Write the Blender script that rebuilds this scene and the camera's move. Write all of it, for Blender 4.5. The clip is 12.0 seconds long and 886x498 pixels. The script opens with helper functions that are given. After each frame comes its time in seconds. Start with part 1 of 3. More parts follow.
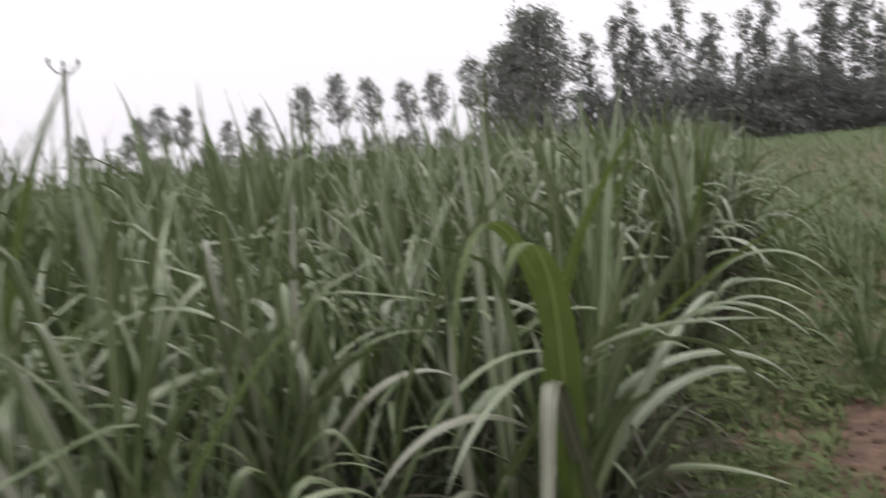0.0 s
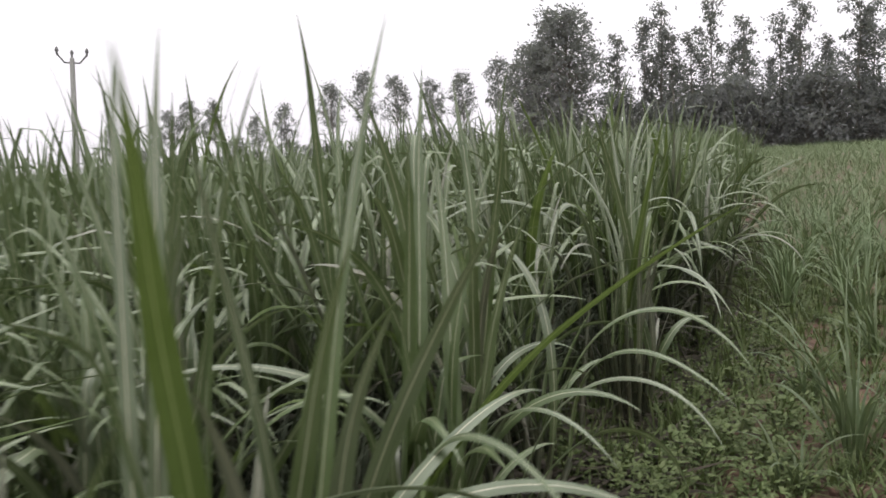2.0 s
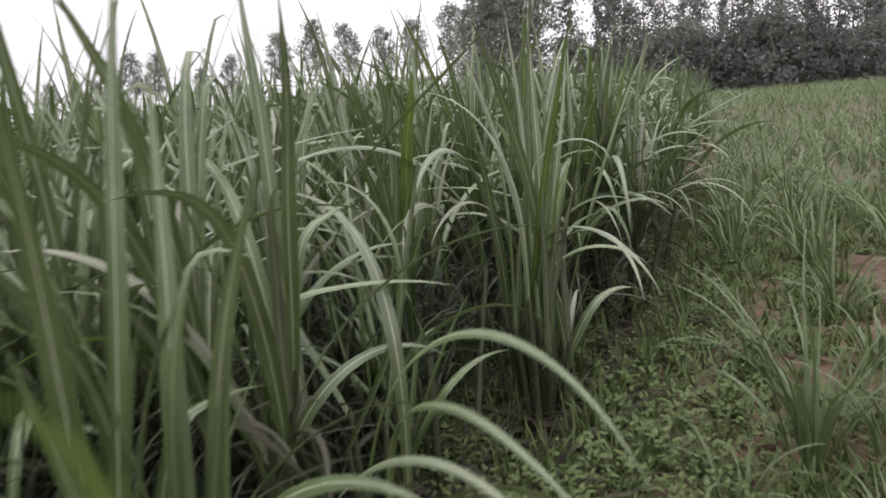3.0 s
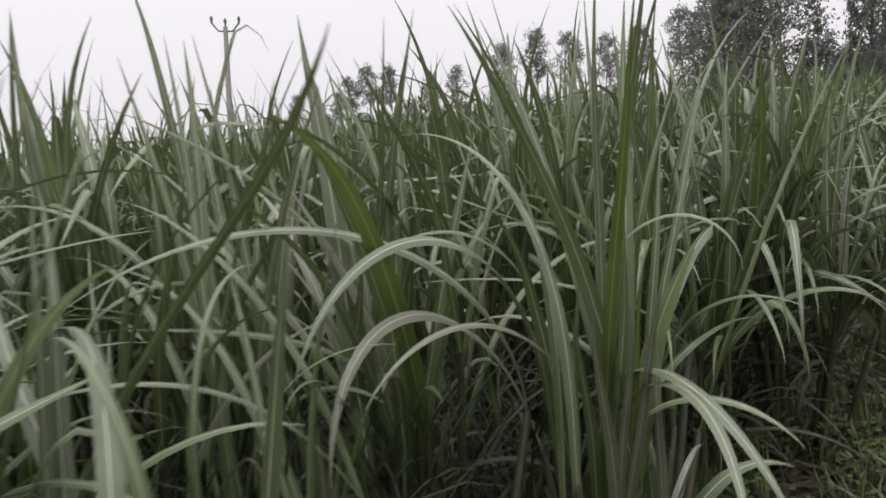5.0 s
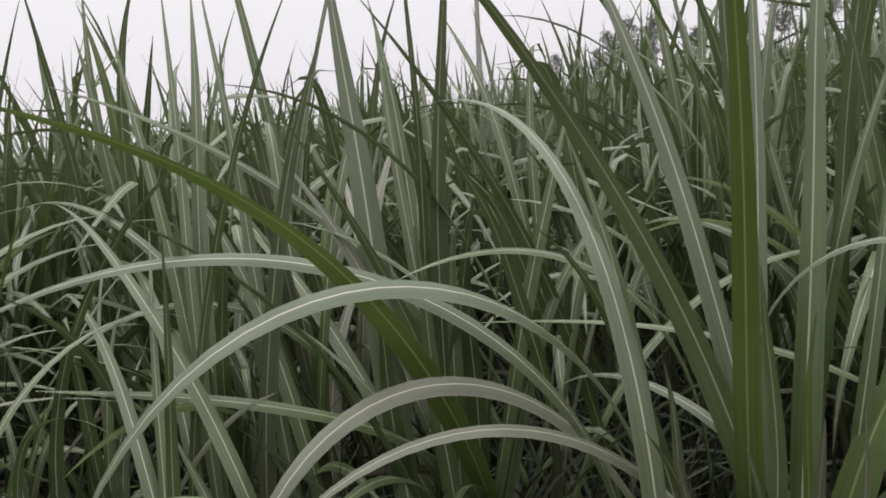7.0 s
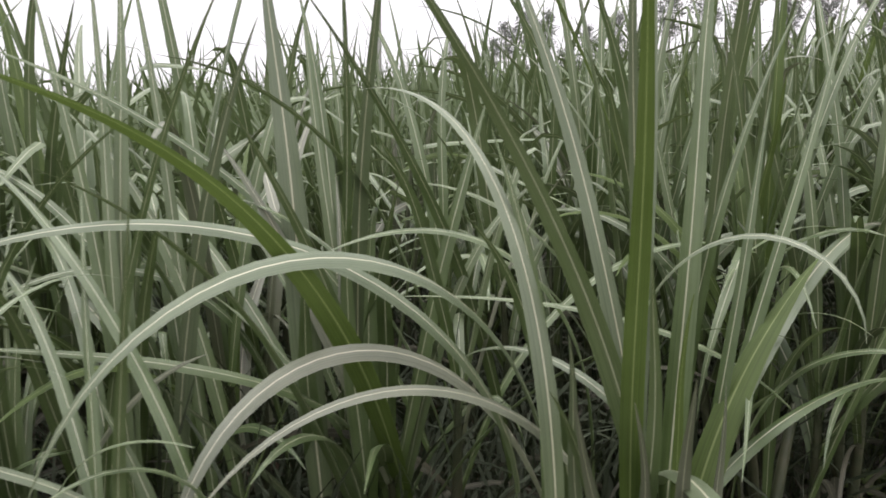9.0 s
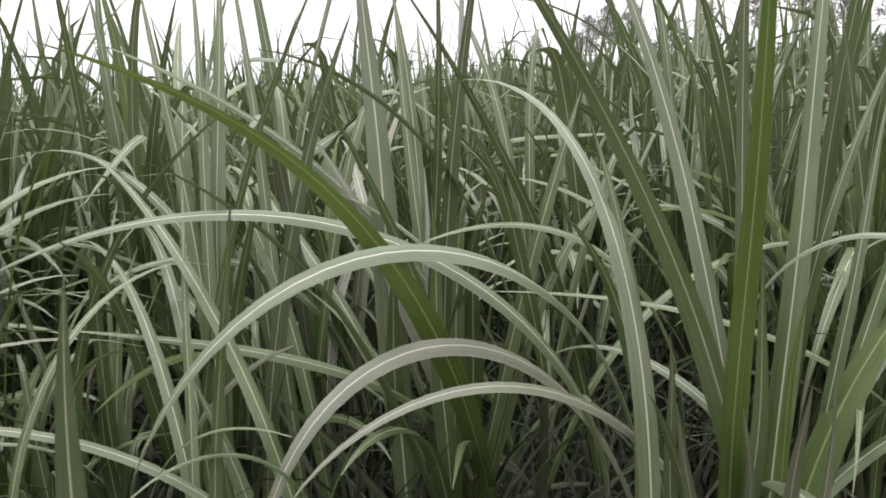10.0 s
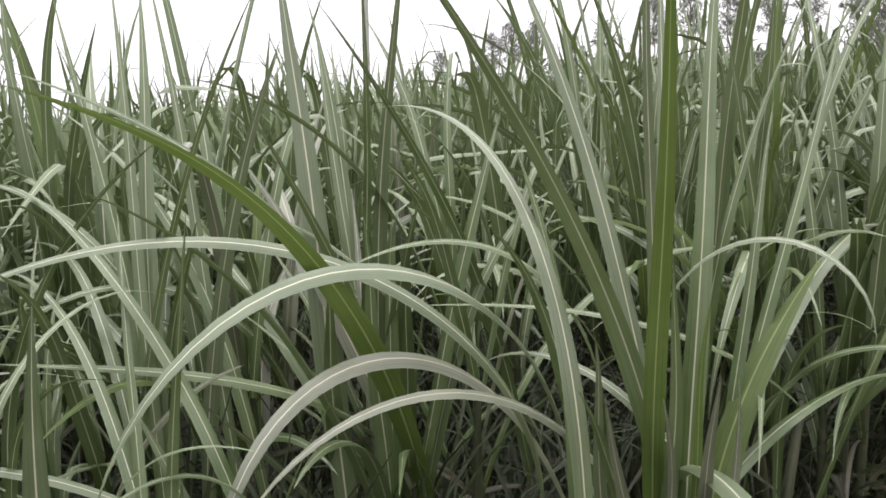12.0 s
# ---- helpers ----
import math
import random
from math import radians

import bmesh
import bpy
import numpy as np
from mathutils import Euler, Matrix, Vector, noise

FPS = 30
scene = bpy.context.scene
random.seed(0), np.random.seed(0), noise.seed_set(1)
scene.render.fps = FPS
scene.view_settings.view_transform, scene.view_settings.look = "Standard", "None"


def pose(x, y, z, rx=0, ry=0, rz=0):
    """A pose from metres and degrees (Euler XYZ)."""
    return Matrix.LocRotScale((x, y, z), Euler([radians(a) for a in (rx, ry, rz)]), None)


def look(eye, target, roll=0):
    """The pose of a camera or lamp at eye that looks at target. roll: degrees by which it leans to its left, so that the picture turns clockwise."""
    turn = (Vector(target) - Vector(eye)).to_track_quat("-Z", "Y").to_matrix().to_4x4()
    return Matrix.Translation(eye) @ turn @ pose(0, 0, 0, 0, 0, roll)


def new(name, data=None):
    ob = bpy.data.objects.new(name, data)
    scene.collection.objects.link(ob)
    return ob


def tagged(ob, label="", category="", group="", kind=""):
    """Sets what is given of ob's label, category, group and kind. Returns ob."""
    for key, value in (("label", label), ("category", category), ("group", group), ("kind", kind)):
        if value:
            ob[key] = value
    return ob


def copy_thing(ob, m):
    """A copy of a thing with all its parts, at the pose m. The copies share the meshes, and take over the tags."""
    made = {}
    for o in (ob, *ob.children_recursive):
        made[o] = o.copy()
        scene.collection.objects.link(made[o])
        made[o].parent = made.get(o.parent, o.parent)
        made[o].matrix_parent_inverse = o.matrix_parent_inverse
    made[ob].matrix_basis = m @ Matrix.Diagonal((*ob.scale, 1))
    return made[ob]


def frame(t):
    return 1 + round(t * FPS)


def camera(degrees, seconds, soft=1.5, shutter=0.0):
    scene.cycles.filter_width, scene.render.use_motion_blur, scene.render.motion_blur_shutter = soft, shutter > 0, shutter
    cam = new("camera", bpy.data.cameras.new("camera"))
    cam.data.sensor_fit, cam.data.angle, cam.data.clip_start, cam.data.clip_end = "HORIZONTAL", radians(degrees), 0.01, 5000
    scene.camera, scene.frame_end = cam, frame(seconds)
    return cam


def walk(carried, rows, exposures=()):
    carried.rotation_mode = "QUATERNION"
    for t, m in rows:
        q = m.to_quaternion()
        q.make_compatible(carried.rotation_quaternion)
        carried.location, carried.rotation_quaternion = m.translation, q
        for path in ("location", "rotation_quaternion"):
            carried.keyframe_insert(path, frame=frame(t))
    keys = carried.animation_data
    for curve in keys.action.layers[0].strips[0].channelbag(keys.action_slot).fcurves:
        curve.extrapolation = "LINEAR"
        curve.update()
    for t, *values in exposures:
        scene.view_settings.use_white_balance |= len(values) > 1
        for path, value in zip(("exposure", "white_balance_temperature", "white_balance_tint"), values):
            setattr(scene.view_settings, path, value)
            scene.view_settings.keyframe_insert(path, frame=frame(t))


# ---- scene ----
cam = camera(61.3, 12.0, soft=1.65, shutter=0.5)
PATH = [
    (0, (0.668, 1.021, 1.656), (-0.299, 2.754, 1.413), -5.5),
    (0.5, (0.658, 1.336, 1.611), (-0.066, 3.16, 1.226), -2.1),
    (1, (0.61, 1.714, 1.606), (-0.047, 3.572, 1.262), 0.9),
    (1.5, (0.735, 2.008, 1.574), (-0.139, 3.784, 1.283), 0.8),
    (2, (0.883, 2.311, 1.594), (-0.146, 4.01, 1.356), -4.1),
    (2.5, (0.801, 2.842, 1.525), (-0.059, 4.607, 1.144), -1.4),
    (2.7, (0.81, 3.052, 1.485), (-0.086, 4.798, 1.099), -4.1),
    (4.3, (0.71, 4.296, 1.52), (-0.394, 5.931, 1.191), -3.1),
    (4.5, (0.726, 4.419, 1.504), (-0.516, 5.964, 1.239), -3.7),
    (5, (0.685, 4.749, 1.551), (-0.711, 6.149, 1.248), -5.2),
    (5.5, (0.614, 5.009, 1.5), (-0.659, 6.521, 1.19), -0.5),
    (6, (0.494, 5.24, 1.521), (-0.9, 6.647, 1.236), -3.2),
    (6.5, (0.451, 5.417, 1.514), (-1.26, 6.413, 1.229), -2.9),
    (7, (0.386, 5.572, 1.521), (-1.401, 6.406, 1.19), -7.7),
    (7.2, (0.381, 5.555, 1.518), (-1.413, 6.372, 1.182), -6.8),
    (8.8, (0.456, 5.433, 1.54), (-1.223, 6.454, 1.169), -3.7),
    (9, (0.453, 5.464, 1.541), (-1.18, 6.545, 1.134), -3.4),
    (9.5, (0.447, 5.499, 1.536), (-1.209, 6.553, 1.153), -3.1),
    (10, (0.424, 5.454, 1.536), (-1.315, 6.354, 1.13), -3.7),
    (10.5, (0.446, 5.415, 1.547), (-1.214, 6.432, 1.089), -3.6),
    (11, (0.458, 5.394, 1.551), (-1.188, 6.45, 1.134), -4.1),
    (11.5, (0.456, 5.391, 1.554), (-1.175, 6.472, 1.14), -4.4),
    (12, (0.466, 5.384, 1.555), (-1.158, 6.489, 1.175), -4.6),
]
EXPOSURES = [(0.0, -0.12), (0.5, 0.0), (1.0, 0.1), (1.5, 0.35), (2.0, -0.03), (2.5, -0.42), (2.7, -0.25), (4.5, 0.5), (5.0, -0.3), (5.5, -0.3), (7.0, -0.35), (9.0, 0.18), (9.5, 0.22), (10.0, 0.27), (11.0, 0.45), (12.0, 0.45)]
walk(cam, [(t, look(eye, target, roll)) for t, eye, target, roll in PATH], EXPOSURES)

# ---- light: a bright overcast sky ----
world = bpy.data.worlds.new("sky")
scene.world = world
world.use_nodes = True
wn, wl = world.node_tree.nodes, world.node_tree.links
wn.clear()
sky = wn.new("ShaderNodeTexSky")
sky.sky_type, sky.sun_disc = "NISHITA", False
sky.sun_elevation, sky.sun_rotation = radians(78), radians(135)
sky.air_density, sky.dust_density, sky.ozone_density = 1.0, 6.0, 1.0
grey = wn.new("ShaderNodeHueSaturation")
grey.inputs["Saturation"].default_value = 0.15
cloud = wn.new("ShaderNodeMix")
cloud.data_type = "RGBA"
cloud.inputs[0].default_value = 0.9
way = wn.new("ShaderNodeTexCoord")
part_up = wn.new("ShaderNodeSeparateXYZ")
wl.new(way.outputs["Generated"], part_up.inputs[0])
lift = wn.new("ShaderNodeValToRGB")  # an overcast sky is brightest overhead
lift.color_ramp.elements[0].position, lift.color_ramp.elements[0].color = 0.0, (0.385, 0.366, 0.394, 1)
lift.color_ramp.elements[1].position, lift.color_ramp.elements[1].color = 1.0, (1.3, 1.28, 1.25, 1)
for at, level in ((0.35, 0.43), (0.65, 0.65)):
    lift.color_ramp.elements.new(at).color = (level, level * 0.985, level * 1.0, 1)
wl.new(part_up.outputs[2], lift.inputs[0])
bright = wn.new("ShaderNodeVectorMath")
bright.operation = "SCALE"
bright.inputs[3].default_value = 20.0
wl.new(lift.outputs[0], bright.inputs[0])
wl.new(bright.outputs[0], cloud.inputs[7])
back = wn.new("ShaderNodeBackground")
back.inputs["Strength"].default_value = 0.15
out = wn.new("ShaderNodeOutputWorld")
wl.new(sky.outputs[0], grey.inputs["Color"])
wl.new(grey.outputs[0], cloud.inputs[6])
wl.new(cloud.outputs[2], back.inputs[0])
wl.new(back.outputs[0], out.inputs[0])

sun = new("sun", bpy.data.lights.new("sun", "SUN"))
sun.data.energy, sun.data.angle, sun.data.color = 0.5, radians(50), (1.0, 0.97, 0.93)
sun.matrix_world = look((0, 0, 30), (-3.0, 3.0, 10.0))


# ---- materials ----
def material(name):
    m = bpy.data.materials.new(name)
    m.use_nodes = True
    t = m.node_tree
    return m, t, t.nodes["Principled BSDF"], t.nodes["Material Output"]


def node(t, kind, **values):
    n = t.nodes.new(kind)
    for key, value in values.items():
        n.inputs[key.replace("_", " ")].default_value = value
    return n


def math_node(t, op, a, b=None):
    n = t.nodes.new("ShaderNodeMath")
    n.operation = op
    for k, v in enumerate((a, b)):
        if v is None:
            continue
        if isinstance(v, (int, float)):
            n.inputs[k].default_value = v
        else:
            t.links.new(v, n.inputs[k])
    return n.outputs[0]


def ramp(t, fac, stops):
    n = t.nodes.new("ShaderNodeValToRGB")
    e = n.color_ramp.elements
    while len(e) < len(stops):
        e.new(0.5)
    for el, (pos, col) in zip(e, stops):
        el.position, el.color = pos, (*col, 1)
    t.links.new(fac, n.inputs[0])
    return n.outputs[0]


def mix(t, fac, a, b):
    n = t.nodes.new("ShaderNodeMix")
    n.data_type = "RGBA"
    for sock, v in ((n.inputs[0], fac), (n.inputs[6], a), (n.inputs[7], b)):
        if isinstance(v, (int, float)):
            sock.default_value = v
        elif isinstance(v, tuple):
            sock.default_value = (*v, 1)
        else:
            t.links.new(v, sock)
    return n.outputs[2]


def blade_material(name, greens, rib, tip, joined, dry=0.0, through_light=0.15, rough=0.38):
    """A grass blade: pale midrib, fine veins along it, browned tips, and light that comes through."""
    m, t, bsdf, output = material(name)
    uv = t.nodes.new("ShaderNodeUVMap")
    split = t.nodes.new("ShaderNodeSeparateXYZ")
    t.links.new(uv.outputs[0], split.inputs[0])
    u, v = split.outputs[0], split.outputs[1]
    if joined:
        rnd = t.nodes.new("ShaderNodeNewGeometry").outputs["Random Per Island"]
    else:
        rnd = t.nodes.new("ShaderNodeObjectInfo").outputs["Random"]
    base = ramp(t, rnd, [(k / (len(greens) - 1), g) for k, g in enumerate(greens)])
    coords = t.nodes.new("ShaderNodeTexCoord")
    blotch = node(t, "ShaderNodeTexNoise", Scale=7.0, Detail=4.0)
    t.links.new(coords.outputs["Object"], blotch.inputs[0])
    base = mix(t, ramp(t, blotch.outputs[0], [(0.35, (0, 0, 0)), (0.7, (0.5, 0.5, 0.5))]), base, tuple(1.5 * c + 0.015 for c in greens[-1]))
    # greyed stretches, and a yellower foot
    wide = node(t, "ShaderNodeTexNoise", Scale=2.2, Detail=2.0)
    t.links.new(coords.outputs["Object"], wide.inputs[0])
    last, middle = greens[-1], greens[1]
    base = mix(t, ramp(t, wide.outputs[0], [(0.48, (0, 0, 0)), (0.68, (0.38, 0.38, 0.38))]), base, (1.12 * last[0], 1.08 * last[1], 1.25 * last[2]))
    base = mix(t, ramp(t, v, [(0.0, (0.5, 0.5, 0.5)), (0.4, (0, 0, 0))]), base, (1.2 * middle[0], 1.25 * middle[1], 0.6 * middle[2]))
    # veins that run the blade's length
    fine = node(t, "ShaderNodeTexNoise", Scale=1.0, Detail=3.0)
    thin = node(t, "ShaderNodeMapping")
    thin.inputs["Scale"].default_value = (17.0, 1.6, 1.0)
    t.links.new(uv.outputs[0], thin.inputs[0])
    t.links.new(thin.outputs[0], fine.inputs[0])
    base = mix(t, ramp(t, fine.outputs[0], [(0.36, (0.5, 0.5, 0.5)), (0.56, (0, 0, 0))]), base, tuple(0.6 * c for c in greens[0]))
    veins = node(t, "ShaderNodeTexNoise", Scale=1.0, Detail=2.0)
    stretch = node(t, "ShaderNodeMapping")
    stretch.inputs["Scale"].default_value = (38.0, 1.2, 1.0)
    t.links.new(uv.outputs[0], stretch.inputs[0])
    t.links.new(stretch.outputs[0], veins.inputs[0])
    base = mix(t, ramp(t, veins.outputs[0], [(0.42, (0, 0, 0)), (0.68, (0.5, 0.5, 0.5))]), base, tuple(1.7 * c for c in greens[1]))
    off = math_node(t, "ABSOLUTE", math_node(t, "SUBTRACT", u, 0.5))
    line = ramp(t, off, [(0.014, (1, 1, 1)), (0.05, (0, 0, 0))])
    base = mix(t, line, base, rib)
    # dried tips and edges
    edge = math_node(t, "ADD", v, math_node(t, "MULTIPLY", blotch.outputs[0], 0.5))
    edge = math_node(t, "ADD", edge, math_node(t, "MULTIPLY", rnd, 0.3))
    base = mix(t, ramp(t, edge, [(1.25 - dry, (0, 0, 0)), (1.42 - dry, (0.9, 0.9, 0.9))]), base, tip)
    t.links.new(base, bsdf.inputs["Base Color"])
    bsdf.inputs["Roughness"].default_value = rough
    bsdf.inputs["Specular IOR Level"].default_value = 0.72 if rough < 0.5 else 0.4
    bump = node(t, "ShaderNodeBump", Strength=0.25, Distance=0.002)
    t.links.new(veins.outputs[0], bump.inputs["Height"])
    t.links.new(bump.outputs[0], bsdf.inputs["Normal"])
    lit = t.nodes.new("ShaderNodeBsdfTranslucent")
    t.links.new(mix(t, 0.35, base, (0.14, 0.19, 0.045)), lit.inputs[0])
    both = t.nodes.new("ShaderNodeMixShader")
    both.inputs[0].default_value = through_light
    t.links.new(bsdf.outputs[0], both.inputs[1])
    t.links.new(lit.outputs[0], both.inputs[2])
    t.links.new(both.outputs[0], output.inputs[0])
    return m


CANE = [(0.031, 0.053, 0.014), (0.053, 0.082, 0.025), (0.078, 0.108, 0.042), (0.108, 0.134, 0.07)]
FIELD = [(0.036, 0.06, 0.018), (0.064, 0.094, 0.033), (0.094, 0.124, 0.056), (0.13, 0.155, 0.09)]
RIB, TAN = (0.42, 0.42, 0.31), (0.33, 0.27, 0.17)
leaf_mat = blade_material("cane_leaf", CANE, RIB, TAN, False, 0.0, 0.16)
tipped_mat = blade_material("tipped_leaf", CANE, RIB, (0.27, 0.23, 0.17), False, 0.12, 0.16)
waxy_mat = blade_material("waxy_leaf", [(0.064, 0.088, 0.043), (0.08, 0.103, 0.056), (0.1, 0.12, 0.073)], (0.46, 0.44, 0.33), TAN, False, 0.02, 0.16)
fading_mat = blade_material("fading_leaf", [(0.078, 0.09, 0.058), (0.1, 0.108, 0.074), (0.13, 0.128, 0.096)], (0.40, 0.37, 0.29), (0.22, 0.165, 0.125), False, 0.16, 0.12, 0.42)
fresh_mat = blade_material("fresh_leaf", [(0.044, 0.07, 0.014), (0.054, 0.082, 0.019), (0.066, 0.094, 0.025)], (0.2, 0.24, 0.1), TAN, False, 0.0, 0.35, 0.6)
field_mat = blade_material("cane_leaves_far", FIELD, (0.14, 0.17, 0.09), TAN, True, 0.0, 0.2, 0.5)
young_mat = blade_material("young_cane_leaves", [(0.07, 0.108, 0.048), (0.096, 0.136, 0.065), (0.132, 0.16, 0.085)], (0.14, 0.17, 0.095), TAN, True, 0.0, 0.2, 0.6)
young_leaf_mat = blade_material("young_cane_leaf", [(0.058, 0.088, 0.04), (0.082, 0.112, 0.056), (0.115, 0.138, 0.078)], (0.12, 0.15, 0.08), TAN, False, 0.05, 0.2, 0.5)
# dry blades: tan darkened far down, the crop's inner shade is in the colour
shaded_dry_mat = blade_material("dry_leaf", [(0.028, 0.026, 0.018), (0.06, 0.054, 0.04), (0.022, 0.022, 0.014)], (0.14, 0.13, 0.095), (0.1, 0.075, 0.045), False, 0.1, 0.15, 0.7)
shaded_dry_field_mat = blade_material("shaded_dry_leaves_far", [(0.028, 0.026, 0.018), (0.06, 0.054, 0.04), (0.022, 0.022, 0.014)], (0.14, 0.13, 0.095), (0.1, 0.075, 0.045), True, 0.1, 0.15, 0.7)
# litter browns taken almost to black, painting the shade on the ground
shaded_litter_mat = blade_material("shaded_fallen_leaves", [(0.012, 0.01, 0.007), (0.024, 0.019, 0.013), (0.045, 0.035, 0.024)], (0.05, 0.04, 0.03), (0.05, 0.04, 0.025), True, 0.1, 0.05, 0.9)
# shoots low in the crop: greens lowered to carry the shade between stools
shaded_thin_mat = blade_material("shaded_thin_shoots", [(0.01, 0.017, 0.006), (0.018, 0.026, 0.01), (0.034, 0.04, 0.024)], (0.04, 0.046, 0.026), (0.03, 0.026, 0.018), True, 0.1, 0.05, 0.75)
weed_mat = blade_material("weed_leaves", [(0.032, 0.056, 0.013), (0.055, 0.085, 0.022), (0.10, 0.112, 0.045)], (0.1, 0.12, 0.05), TAN, True, 0.0, 0.2, 0.65)


def noise_material(name, stops, scale, rough, bump=0.3, detail=6.0, distance=0.01):
    m, t, bsdf, _ = material(name)
    co = t.nodes.new("ShaderNodeTexCoord")
    fine = node(t, "ShaderNodeTexNoise", Scale=scale, Detail=detail)
    wide = node(t, "ShaderNodeTexNoise", Scale=scale * 0.08, Detail=3.0)
    for n in (fine, wide):
        t.links.new(co.outputs["Object"], n.inputs[0])
    both = math_node(t, "ADD", math_node(t, "MULTIPLY", fine.outputs[0], 0.55), math_node(t, "MULTIPLY", wide.outputs[0], 0.45))
    t.links.new(ramp(t, both, stops), bsdf.inputs["Base Color"])
    bsdf.inputs["Roughness"].default_value = rough
    b = node(t, "ShaderNodeBump", Strength=bump, Distance=distance)
    t.links.new(fine.outputs[0], b.inputs["Height"])
    t.links.new(b.outputs[0], bsdf.inputs["Normal"])
    return m


# stalk colours lowered so that the pockets between leaves look shaded
shaded_stalk_mat = noise_material("shaded_cane_stalk", [(0.3, (0.02, 0.028, 0.012)), (0.5, (0.04, 0.044, 0.022)), (0.7, (0.075, 0.066, 0.042))], 25, 0.5, 0.2)
soil_mat = noise_material("soil", [(0.34, (0.03, 0.017, 0.011)), (0.48, (0.075, 0.042, 0.028)), (0.68, (0.15, 0.088, 0.06))], 9.0, 0.95, 0.9, 9.0, 0.04)
bark_mat = noise_material("pale_bark", [(0.35, (0.09, 0.08, 0.07)), (0.55, (0.18, 0.165, 0.14)), (0.7, (0.27, 0.25, 0.22))], 3, 0.8)
concrete_mat = noise_material("concrete", [(0.3, (0.25, 0.25, 0.24)), (0.7, (0.38, 0.38, 0.36))], 8, 0.85)
iron_mat = noise_material("galvanised_iron", [(0.3, (0.10, 0.10, 0.10)), (0.7, (0.2, 0.2, 0.2))], 20, 0.6)
# distant crowns: leaf colour lifted to a bluish grey that paints in air haze
hazed_crown_mat = blade_material("hazed_tree_leaves", [(0.15, 0.155, 0.17), (0.17, 0.175, 0.188), (0.2, 0.2, 0.212)], (0.15, 0.155, 0.145), (0.15, 0.15, 0.12), True, -0.3, 0.45, 0.8)


# ---- mesh helpers ----
def raw_mesh(name, verts, faces, uvs, mat):
    """A mesh from arrays: verts (n, 3), faces (m, 4) and a uv for every vertex."""
    me = bpy.data.meshes.new(name)
    verts, faces = np.asarray(verts, np.float32), np.asarray(faces, np.int32)
    me.vertices.add(len(verts))
    me.vertices.foreach_set("co", verts.ravel())
    me.loops.add(faces.size)
    me.loops.foreach_set("vertex_index", faces.ravel())
    me.polygons.add(len(faces))
    me.polygons.foreach_set("loop_start", np.arange(0, faces.size, faces.shape[1], dtype=np.int32))
    me.uv_layers.new(name="UVMap").data.foreach_set("uv", np.asarray(uvs, np.float32)[faces.ravel()].ravel())
    me.materials.append(mat)
    me.update(calc_edges=True)
    me.polygons.foreach_set("use_smooth", np.ones(len(faces), bool))
    return me


def part(name, me, parent, label=""):
    ob = new(name, me)
    ob.parent = parent
    if label:
        tagged(ob, label)
    return ob


def blade(base, az, lean, bend, power, length, width, side=0.0, twist=0.0, segs=14, across=2, fold=0.16, kink=None, roll=0.0, neck=0.55):
    """A long grass blade that rises from base towards az (degrees), leans off the upright by lean degrees and bends over by bend more
    towards its tip. side: degrees by which it swings sideways; roll, twist: degrees about its own line, all along and growing to the tip; kink: (place, degrees) of a sharp fold."""
    s = np.linspace(0, 1, segs + 1)
    th = np.radians(lean + bend * s**power)
    if kink:
        th = th + np.radians(kink[1]) / (1 + np.exp(-(s - kink[0]) * 60))
    a = np.radians(az + side * s**1.5)
    t = np.stack([np.sin(th) * np.cos(a), np.sin(th) * np.sin(a), np.cos(th)], 1)
    step = (t[1:] + t[:-1]) / 2 * (length / segs)
    mid = np.asarray(base, float) + np.vstack([np.zeros(3), np.cumsum(step, 0)])
    flat = np.stack([-np.sin(a), np.cos(a), 0 * a], 1)
    up = np.cross(t, flat)
    tw = np.radians(roll + twist * s + 9 * np.sin(7 * s + az) * s)
    mid = mid + flat * (0.006 * np.sin(9 * s + 2 * az) * s)[:, None]
    across_dir = flat * np.cos(tw)[:, None] + up * np.sin(tw)[:, None]
    normal = np.cross(t, across_dir)
    w = width * (neck + (1 - neck) * np.clip(s / (0.35 if neck > 0.5 else 0.5), 0, 1)) * np.clip(1 - s**2.5, 0, 1) + 0.0012
    cols = np.linspace(-1, 1, across + 1)
    deep = fold * (1 - 0.5 * s)
    rows = [mid + across_dir * (c * w / 2)[:, None] + normal * ((abs(c) - 0.5) * -deep * w)[:, None] for c in cols]
    verts = np.stack(rows, 1).reshape(-1, 3)
    n = across + 1
    i = np.arange(segs)[:, None] * n + np.arange(across)[None]
    faces = np.stack([i, i + 1, i + n + 1, i + n], -1).reshape(-1, 4)
    uvs = np.stack([np.tile((cols + 1) / 2, segs + 1), np.repeat(s, n)], 1)
    return verts, faces, uvs


